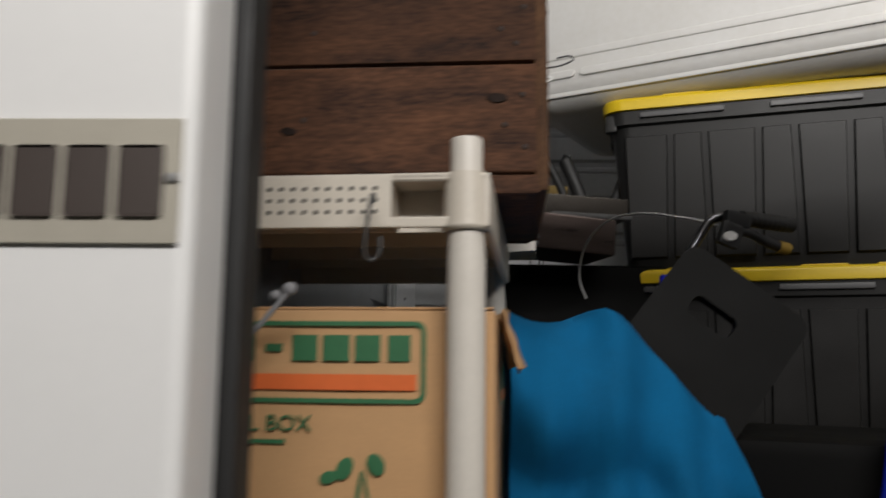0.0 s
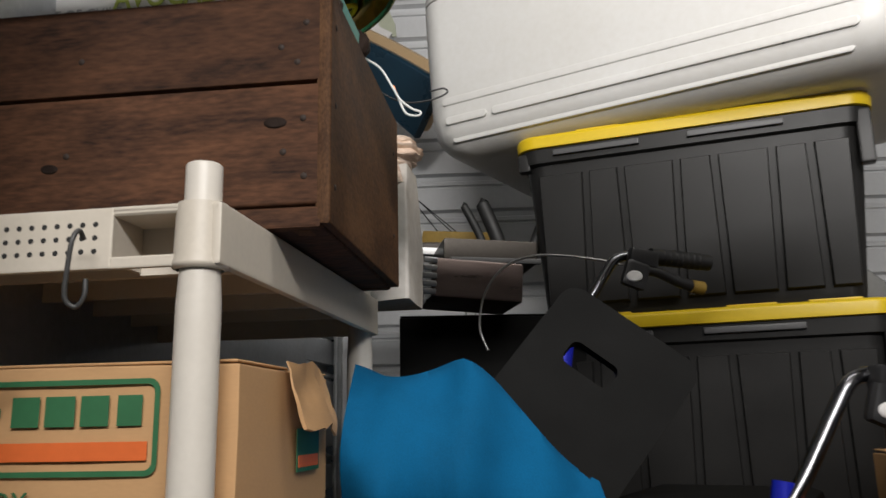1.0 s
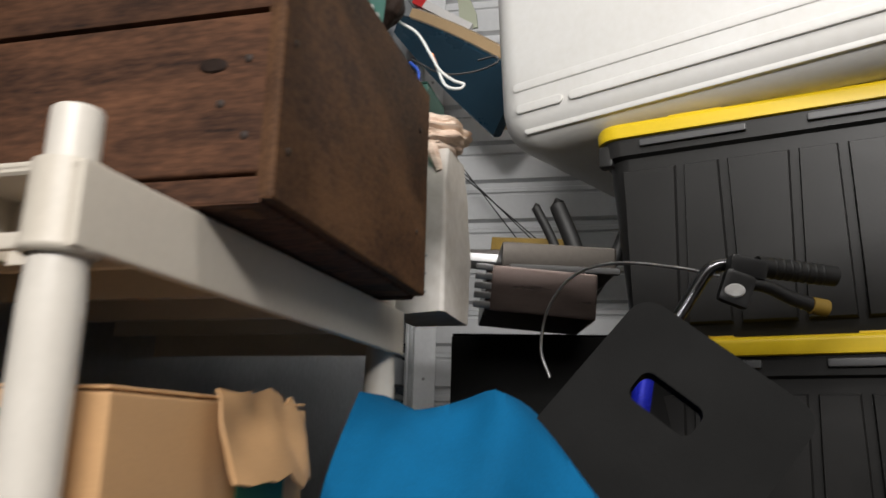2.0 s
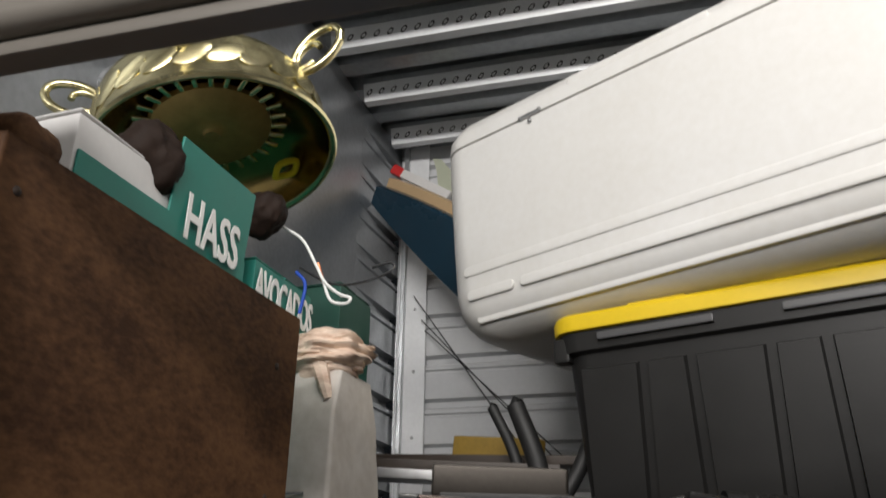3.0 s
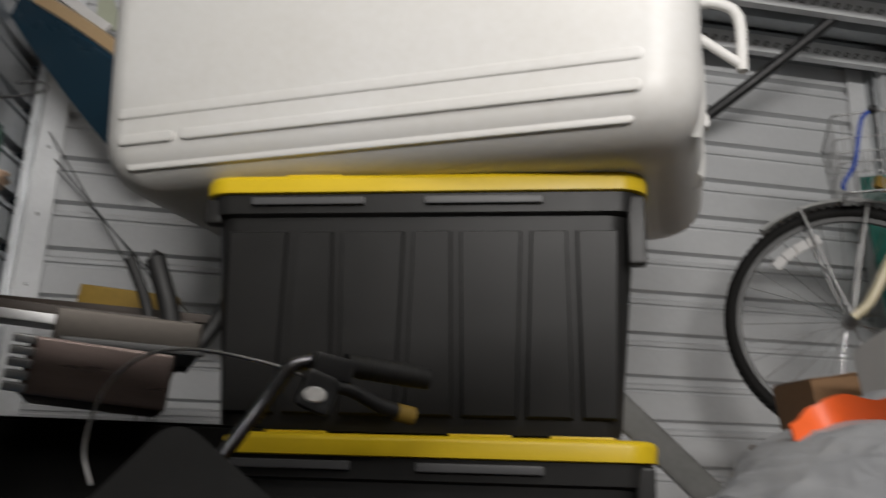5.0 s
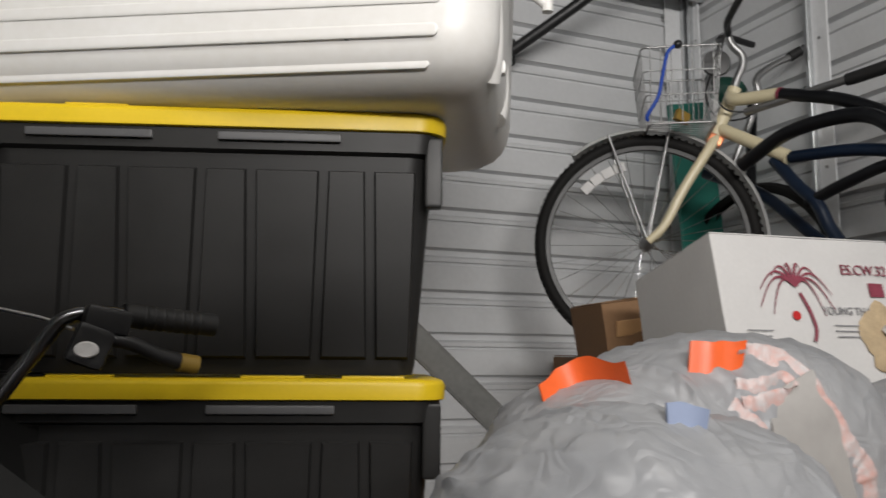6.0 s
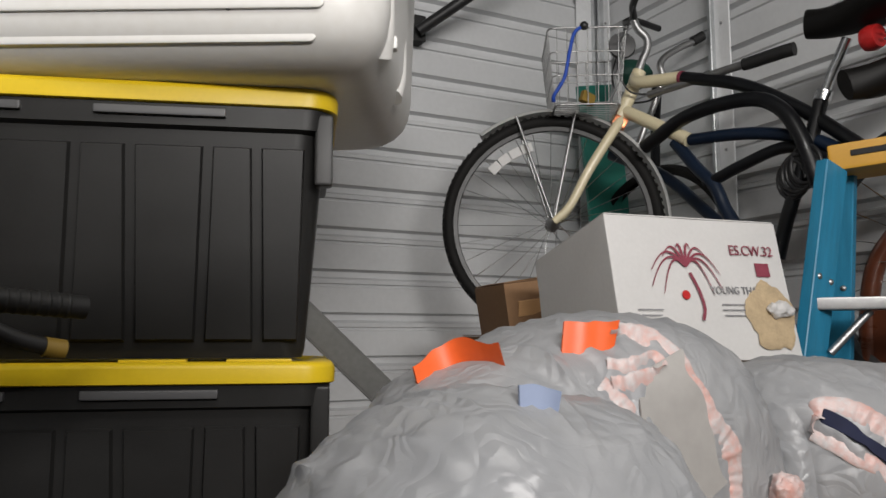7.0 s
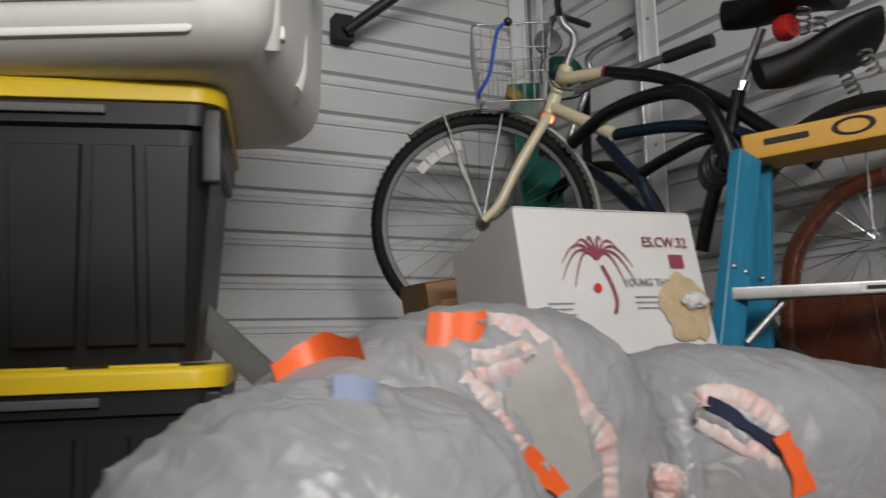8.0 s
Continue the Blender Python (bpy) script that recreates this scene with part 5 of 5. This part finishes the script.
for s in (0, 1):
    part("flap", box((bw_ - 0.004, bd_ / 2 - 0.003, 0.003), (bw_ / 2, bd_ * (0.25 + 0.5 * s), 0.002), (0, 0, 0), 0.001, 1), M_WHITE_CARD, wb, smooth=False)
F0 = -0.0045
lettering("ES.CW.32", 0.03, M_MAROON, wb, pose(0.33, F0, -0.066, 90), spacing=0.95, narrow=0.92)
lettering("YOUNG THAI", 0.022, M_GREY_INK, wb, pose(0.272, F0, -0.15, 90), narrow=0.85)
part("printed_square", box((0.034, 0.0008, 0.028), (0.35, F0 + 0.0005, -0.105)), M_MAROON, wb)
bm = bmesh.new()
for a, reach, drop in ((172, 0.085, 0.05), (152, 0.09, 0.035), (128, 0.08, 0.02), (104, 0.066, 0.004), (76, 0.07, 0.006), (50, 0.082, 0.022), (27, 0.088, 0.04), (6, 0.08, 0.055), (190, 0.06, 0.05), (-12, 0.058, 0.05)):
    pts = []
    for k in range(7):
        u = k / 6
        pts.append((0.165 + math.cos(radians(a)) * reach * u, F0, -0.102 + math.sin(radians(a)) * reach * 0.62 * u + 0.024 * math.sin(u * math.pi) - drop * u * u))
    tube(bm, pts, (0.0034, 0.0008), 6, 3)
for v in bm.verts:
    v.co.y = F0 + (v.co.y - F0) * 0.12
part("palm_print", bm, M_MAROON, wb, "maroon printed palm fronds")
bm = bmesh.new()
tube(bm, [(0.172, F0, -0.115), (0.186, F0, -0.15), (0.192, F0, -0.185), (0.184, F0, -0.21)], 0.0035, 6)
for v in bm.verts:
    v.co.y = F0 + (v.co.y - F0) * 0.12
part("palm_trunk_print", bm, M_MAROON, wb)
part("printed_seal", (lambda q: lathe(q, [(0.0, 0.0006), (0.009, 0.0006), (0.0092, 0.0)], 20, pose(0.155, F0 + 0.0006, -0.16, 90)))(bmesh.new()), M_RED, wb, "round red printed seal")
for k, (x, w) in enumerate(((0.07, 0.055), (0.07, 0.045), (0.07, 0.06), (0.27, 0.07), (0.262, 0.055), (0.262, 0.05))):
    part("print_line", box((w, 0.0006, 0.0022), (x, F0 + 0.0006, -0.19 - (k % 3) * 0.011 + (0.012 if k > 2 else 0))), M_GREY_INK, wb)
bm = bmesh.new()
pts = []
for k in range(30):
    a = 2 * math.pi * k / 30
    r = 0.056 + 0.014 * noise.noise(Vector((math.cos(a) * 2, math.sin(a) * 2, 4))) + 0.003 * math.sin(k * 7.3) + 0.002 * math.sin(k * 3.1)
    pts.append((0.348 + r * math.cos(a) * 1.05, F0, -0.2 + r * math.sin(a) * 1.28))
rings(bm, [[(x, F0 + 0.001, z) for x, y, z in pts], [(0.348 + (x - 0.348) * 0.9, F0 - 0.004, -0.195 + (z + 0.195) * 0.9) for x, y, z in pts], [(0.348 + (x - 0.348) * 0.5, F0 - 0.002, -0.195 + (z + 0.195) * 0.5) for x, y, z in pts]])
part("torn_patch", bm, M_FOAM, wb, "torn brown cardboard patch")
bm = bmesh.new()
bmesh.ops.create_icosphere(bm, subdivisions=4, radius=0.022, matrix=pose(0.368, F0 - 0.008, -0.19) @ Matrix.Diagonal((1.4, 0.6, 0.75, 1)))
wrinkle(bm, 0.006, 60, 1)
part("crumpled_film", bm, M_WHITE_CARD, wb, "crumpled white film in the tear")

# brown boxes below and beside
flapbox = carton("cardboard_box", (0.19, 0.18, 0.3), pose(2.2, 2.8, 1.2, 0, -8, -6), "brown cardboard box with a torn hand flap", M_CARD_DARK)
part("hand_flap", box((0.075, 0.003, 0.04), (-0.03, -0.095, 0.235), (16, 0, 4), 0.001, 1), M_CARD, flapbox, "folded-in hand flap", smooth=False)
part("tape", box((0.06, 0.182, 0.001), (0.02, 0, 0.3062), (0, 0, 2)), M_CARD, flapbox, "strip of tan tape")
base = carton("cardboard_box", (0.5, 0.62, 1.72), pose(2.27, 2.55, FLOOR, 0, 0, -8), "large brown cardboard box under the white carton", M_CARD)
carton("cardboard_box", (0.62, 0.5, 1.8), pose(2.62, 3.17, FLOOR, 0, 0, -4), "large brown cardboard box under the bicycles", M_CARD_DARK)
carton("cardboard_box", (0.95, 0.5, 1.46), pose(1.75, 1.83, FLOOR, 0, 0, -6), "brown cardboard box under the plastic bags", M_CARD)
carton("cardboard_box", (0.34, 0.3, 1.44), pose(1.78, 2.72, FLOOR, 0, 0, -10), "brown cardboard box beside the totes", M_CARD_DARK)
rail = thing("aluminium_rail", "grey aluminium channel lying beside the totes", "channel", pose(1.56, 2.47, 1.312, 0, 44, -16))
M_CHANNEL = mat("oxidised_aluminium", (0.11, 0.11, 0.105), 0.5, 0.5, 0.4, 14, 120, 0.08)
part("channel_flange", box((0.36, 0.04, 0.005), (0, 0, 0.022), bevel=0.001, seg=1), M_CHANNEL, rail, smooth=False)
part("channel_web", box((0.36, 0.005, 0.045), (0, -0.02, -0.002), bevel=0.001, seg=1), M_CHANNEL, rail, smooth=False)
part("channel_lip", box((0.36, 0.016, 0.005), (0, -0.015, -0.026), bevel=0.001, seg=1), M_CHANNEL, rail, smooth=False)
# near-black disc paints the shade of a hole in the web
part("end_hole_shade", (lambda q: lathe(q, [(0.0, 0.001), (0.007, 0.001), (0.009, 0.0)], 14, pose(-0.155, -0.0235, 0.0, 90)))(bmesh.new()), M_SHADE_BLACK, rail)

# step ladder
lad = thing("step_ladder", "blue fibreglass step ladder with a yellow top cap", "ladder", pose(0, 0, 0))
cap0, cap1 = Vector((2.585, 2.205, 1.742)), Vector((2.83, 1.84, 1.772))
along = (cap1 - cap0).normalized()
cm = Matrix.Translation((cap0 + cap1) / 2) @ pose(0, 0, 0, 0, -3.9, math.degrees(math.atan2(along.y, along.x)))
bm = box(((cap1 - cap0).length, 0.15, 0.06), (0, 0.05, 0), bevel=0.008)
cap = part("top_cap", bm, M_LADDER_CAP, lad, "yellow moulded top cap", m=cm)
# slots are not cut: near-black bars carry their shade
for x, w in ((-0.13, 0.09), (0.13, 0.09)):
    part("cap_slot_shade", box((w, 0.004, 0.013), (x, -0.026, 0.004), bevel=0.003), M_SHADE_BLACK, cap)
part("cap_logo", (lambda q: lathe(q, [(0.02, 0.0), (0.024, 0.002), (0.028, 0.0)], 24, pose(0, -0.026, 0.004, 90) @ Matrix.Diagonal((1.5, 0.7, 1, 1))))(bmesh.new()), M_SHADE_BLACK, cap)
nrm2 = Vector((-along.y, along.x, 0))
if nrm2.y > 0:
    nrm2 = -nrm2


def ladder_rail(top, foot, label=""):
    top, foot = Vector(top), Vector(foot)
    d = (foot - top)
    ang = math.degrees(math.atan2(along.y, along.x))
    m = Matrix.Translation(top) @ d.to_track_quat("-Z", "Y").to_matrix().to_4x4()
    bm = box((0.028, 0.075, d.length), (0, 0, -d.length / 2), bevel=0.002, seg=1)
    bx(bm, (0.012, 0.055, d.length), (0.012, 0, -d.length / 2))
    rl = part("side_rail", bm, M_LADDER, lad, label, smooth=False, m=m)
    for k in range(3):
        for o in (-0.02, 0.02):
            part("rivet", (lambda q, k=k, o=o: lathe(q, [(0.0, 0.004), (0.005, 0.003), (0.007, 0.0)], 10, pose(-0.0145, o, -0.26 - k * 0.3, 0, -90)))(bmesh.new()), M_STEEL, rl)


ladder_rail(cap0 + Vector((-0.03, -0.03, -0.02)), (1.95, 2.12, FLOOR), "blue fibreglass side rail")
ladder_rail(cap1 + Vector((-0.03, 0.0, -0.02)), (2.72, 1.5, FLOOR))
ladder_rail(cap0 + Vector((0.07, 0.03, -0.02)), (2.6, 2.38, FLOOR))
ladder_rail(cap1 + Vector((0.06, 0.03, -0.02)), (2.93, 1.78, FLOOR))
for z in (1.42, 1.12, 0.82):
    u = (1.765 - z) / 2.2
    a = cap0.lerp(Vector((1.95, 2.12, FLOOR)), u) + Vector((-0.02, -0.03, 0))
    b = cap1.lerp(Vector((2.72, 1.5, FLOOR)), u) + Vector((-0.02, 0, 0))
    a.z = b.z = z
    mm = Matrix.Translation((a + b) / 2) @ pose(0, 0, 0, 0, 0, math.degrees(math.atan2((b - a).y, (b - a).x)))
    st = part("step", box(((b - a).length + 0.03, 0.07, 0.026), (0, 0.02, 0), bevel=0.004), M_STEEL, lad, "grey aluminium step", m=mm)
    part("step_label", box((0.07, 0.001, 0.018), (0.02, -0.0158, 0)), M_WHITE_CARD, st, "white label with dark bars")
    part("step_label_bar", box((0.05, 0.0012, 0.008), (0.02, -0.0162, 0)), M_SHADE_BLACK, st)
    bm = bmesh.new()
    tube(bm, [(-(b - a).length / 2 + 0.02, 0.0, -0.1), (-(b - a).length / 2 + 0.1, 0.02, -0.015)], 0.008, 8, 1)
    part("step_brace", bm, M_STEEL, st)

# varnished arched wood behind the ladder
bm = bmesh.new()
tube(bm, [(2.765, 2.262, 1.2), (2.77, 2.262, 1.377), (2.775, 2.237, 1.52), (2.79, 2.165, 1.616), (2.805, 2.1, 1.656), (2.82, 2.03, 1.67)], 0.022, 12)
chair = thing("wooden_chair", "red-brown varnished arched wooden chair back", "chair")
part("back_arch", bm, M_ROSEWOOD, chair)
part("back_panel", box((0.03, 0.3, 1.3), (2.8, 2.12, 0.78), (0, 0, 12), 0.01), M_ROSEWOOD, chair)
for cy in (2.0, 2.24):
    part("leg", box((0.035, 0.035, 0.6), (2.8 - (cy - 2.12) * 0.2, cy, FLOOR + 0.3), (0, 0, 12), 0.006), M_ROSEWOOD, chair)


def film_bag(name, outline, yc, ry, floor_z, gather, label, seed):
    """A filled frosted bag lofted along x under its crest line, with creases that run to the gathered mouth."""
    crest = smooth_line([(x, 0, z) for x, z in outline], 14)
    x0, x1 = crest[0].x, crest[-1].x
    g = Vector(gather)
    bm = bmesh.new()
    loops = []
    for q in crest:
        u = 2 * (q.x - x0) / (x1 - x0) - 1
        w = max(0.3, (1 - abs(u) ** 3.2)) ** 0.5 * ry
        loop = []
        for k in range(96):
            a = 2 * math.pi * k / 96
            c, sn = math.cos(a), math.sin(a)
            yy = yc + w * math.copysign(abs(c) ** 0.8, c)
            zz = floor_z + (q.z - floor_z) * (0.5 + 0.5 * math.copysign(abs(sn) ** 0.75, sn))
            loop.append(Vector((q.x, yy, zz)))
        loops.append(loop)
    rings(bm, loops)
    bm.normal_update()
    for v in bm.verts:
        d = v.co - g
        r = d.length
        ang = math.atan2(d.z, d.x)
        big = 0.006 * noise.noise(v.co * 5 + Vector((seed, 2, 1)))
        fan = 1 - abs(noise.noise(Vector((math.cos(ang) * 5.5, math.sin(ang) * 5.5, r * 4 + seed)))) * 2
        sharp = 1 - abs(noise.noise(Vector((v.co.x * 13, v.co.y * 9 + seed, v.co.z * 17 + v.co.x * 9)))) * 2
        fine = 1 - abs(noise.noise(v.co * 42 + Vector((seed, 0, 0)))) * 2
        v.co += v.normal * (big + 0.0035 * max(0, fan) ** 2 * min(1, r * 9) + 0.0045 * max(0, sharp) ** 4 + 0.0024 * max(0, fine) ** 3)
    return solid(name, bm, M_FILM, label, "bag", group="filled plastic bags")


bag1 = film_bag("plastic_bag", ((1.165, 1.1), (1.205, 1.225), (1.27, 1.278), (1.34, 1.304), (1.4, 1.3), (1.46, 1.29), (1.5, 1.274), (1.53, 1.2), (1.55, 1.1)), 1.63, 0.15, 1.02, (1.36, 1.5, 1.2),
                "filled frosted white plastic bag before the totes", 1.3)
bag1b = film_bag("plastic_bag", ((1.33, 1.18), (1.37, 1.265), (1.41, 1.302), (1.488, 1.33), (1.537, 1.354), (1.612, 1.374), (1.676, 1.379), (1.77, 1.36), (1.84, 1.3), (1.882, 1.21), (1.9, 1.1)), 1.86, 0.17, 1.02, (1.65, 1.7, 1.25),
                 "filled frosted plastic bag with orange drawstring loops", 4.1)
bag2 = film_bag("plastic_bag", ((1.835, 1.1), (1.85, 1.245), (1.88, 1.294), (1.94, 1.316), (2.04, 1.312), (2.22, 1.287), (2.38, 1.258), (2.47, 1.2), (2.52, 1.1)), 1.82, 0.19, 1.02, (1.95, 1.64, 1.22),
                "filled frosted plastic bag with navy cloth showing", 7.7)
bag3 = film_bag("plastic_bag", ((2.12, 1.05), (2.15, 1.15), (2.2, 1.2), (2.3, 1.222), (2.4, 1.2), (2.45, 1.1)), 1.55, 0.1, 1.0, (2.3, 1.45, 1.2), "small filled frosted plastic bag", 2.2)


def ruffle(pts, width, side, material, parent, label, name="gathered_hem"):
    """A puckered hem: a soft band drawn together by the string inside it."""
    line = smooth_line(pts, 26)
    sd = Vector(side).normalized()
    bm = bmesh.new()
    loops = []
    for i, q in enumerate(line):
        t = (line[min(i + 1, len(line) - 1)] - line[max(i - 1, 0)]).normalized()
        sw = (sd - t * sd.dot(t)).normalized()
        up = t.cross(sw)
        if up.y > 0:
            up = -up
        puck = 0.5 + noise.noise(q * 130)
        w = width / 2 * (0.78 + 0.3 * noise.noise(q * 34) + 0.12 * puck)
        hgt = width * (0.06 + 0.06 * puck + 0.05 * noise.noise(q * 60))
        loops.append([q + sw * w * math.cos(a) + up * (hgt * max(0, math.sin(a)) - 0.002) for a in (2 * math.pi * k / 14 for k in range(14))])
    rings(bm, loops)
    return part(name, bm, material, parent, label)


def ribbon(pts, width, side, material, parent, label, name="drawstring"):
    """A flat band of film with a little thickness and flutter."""
    line = smooth_line(pts, 8)
    sd = Vector(side).normalized()
    bm = bmesh.new()
    loops = []
    for i, q in enumerate(line):
        w = width * (0.8 + 0.35 * noise.noise(q * 25)) / 2
        n = Vector((0, -1, 0.3)).normalized() * 0.0012
        wob = Vector((0, 0.008 * noise.noise(q * 40), 0.003 * noise.noise(q * 60)))
        loops.append([q + sd * w + n + wob, q - sd * w + n - wob, q - sd * w - n - wob, q + sd * w - n + wob])
    rings(bm, loops)
    return part(name, bm, material, parent, label)


from mathutils.bvhtree import BVHTree


def drape(bag, pts, lift=0.003):
    """Lay points, given in front of a bag, onto its skin."""
    me = bag.data
    tree = BVHTree.FromPolygons([v.co for v in me.vertices], [p.vertices for p in me.polygons])
    door = Vector((1.12, 1.02, 1.335))
    out = []
    for x, z in pts:
        p = Vector((x, 1.72, z))
        hit, nrm, _, _ = tree.ray_cast(door, (p - door).normalized())
        if hit is None:
            hit, nrm, _, _ = tree.find_nearest(p)
        out.append(hit + nrm * lift)
    return out


M_LINING = mat("grey_cloth_in_bag", (0.36, 0.345, 0.33), 0.7, 0, 0.25, 6, 60, 0.2)
for bag, pts, w, side, material, label in (
    (bag1b, ((1.628, 1.32), (1.64, 1.285), (1.66, 1.25), (1.685, 1.2), (1.69, 1.17)), 0.085, (1, 0, 0.45), M_LINING, "grey cloth in the bag's mouth"),
    (bag1b, ((1.36, 1.306), (1.394, 1.322), (1.421, 1.326), (1.447, 1.322)), 0.052, (-0.3, 0, 1), M_ORANGE, "orange drawstring loop"),
    (bag1b, ((1.512, 1.336), (1.535, 1.338), (1.555, 1.338), (1.578, 1.342)), 0.062, (0.2, 0, 1), M_ORANGE, "orange drawstring loop"),
    (bag1b, ((1.624, 1.22), (1.643, 1.2), (1.668, 1.18), (1.674, 1.168)), 0.024, (1, 0, 0.6), M_ORANGE, "orange drawstring end"),
    (bag2, ((1.892, 1.254), (1.937, 1.235), (1.984, 1.208), (2.03, 1.186)), 0.02, (0.4, 0, 1), M_NAVY, "navy cloth in the bag's mouth"),
    (bag2, ((2.022, 1.207), (2.035, 1.19), (2.05, 1.165), (2.057, 1.13)), 0.034, (1, 0, 0.3), M_ORANGE, "orange drawstring end"),
    (bag1, ((1.42, 1.288), (1.44, 1.286), (1.462, 1.28)), 0.03, (0.1, 0, 1), mat("blue_through_film", (0.25, 0.3, 0.43), 0.6, 0, 0.1, spec=0.2), "blue print seen through film"),
):
    ribbon(drape(bag, pts), w, side, material, bag, label)
for bag, pts, w, side in (
    (bag1b, ((1.572, 1.345), (1.59, 1.354), (1.612, 1.352), (1.632, 1.347), (1.65, 1.336), (1.672, 1.31), (1.691, 1.283), (1.71, 1.254), (1.731, 1.23), (1.738, 1.195), (1.735, 1.16)), 0.034, (1, 0, 0.7)),
    (bag1b, ((1.565, 1.318), (1.6, 1.316), (1.628, 1.326), (1.63, 1.306), (1.6, 1.3), (1.57, 1.296)), 0.03, (0.3, 0, 1)),
    (bag1b, ((1.553, 1.3), (1.572, 1.288), (1.59, 1.268), (1.603, 1.245), (1.622, 1.222)), 0.028, (1, 0, 0.6)),
    (bag2, ((1.872, 1.236), (1.885, 1.258), (1.91, 1.264), (1.954, 1.255), (2.0, 1.231), (2.028, 1.209)), 0.034, (0.4, 0, 1)),
    (bag2, ((1.876, 1.236), (1.9, 1.226), (1.928, 1.212), (1.981, 1.188), (2.02, 1.168)), 0.026, (0.4, 0, 1)),
):
    ruffle(drape(bag, pts, 0.001), w, side, M_PINK, bag, "puckered hem with the orange string showing through film")
bm = bmesh.new()
bmesh.ops.create_icosphere(bm, subdivisions=4, radius=0.02, matrix=pose(1.79, 1.69, 1.175) @ Matrix.Diagonal((1, 0.7, 1.1, 1)))
wrinkle(bm, 0.007, 60, 5)
solid("film_knot", bm, M_PINK, "crumpled pink film knot between the bags", "film")
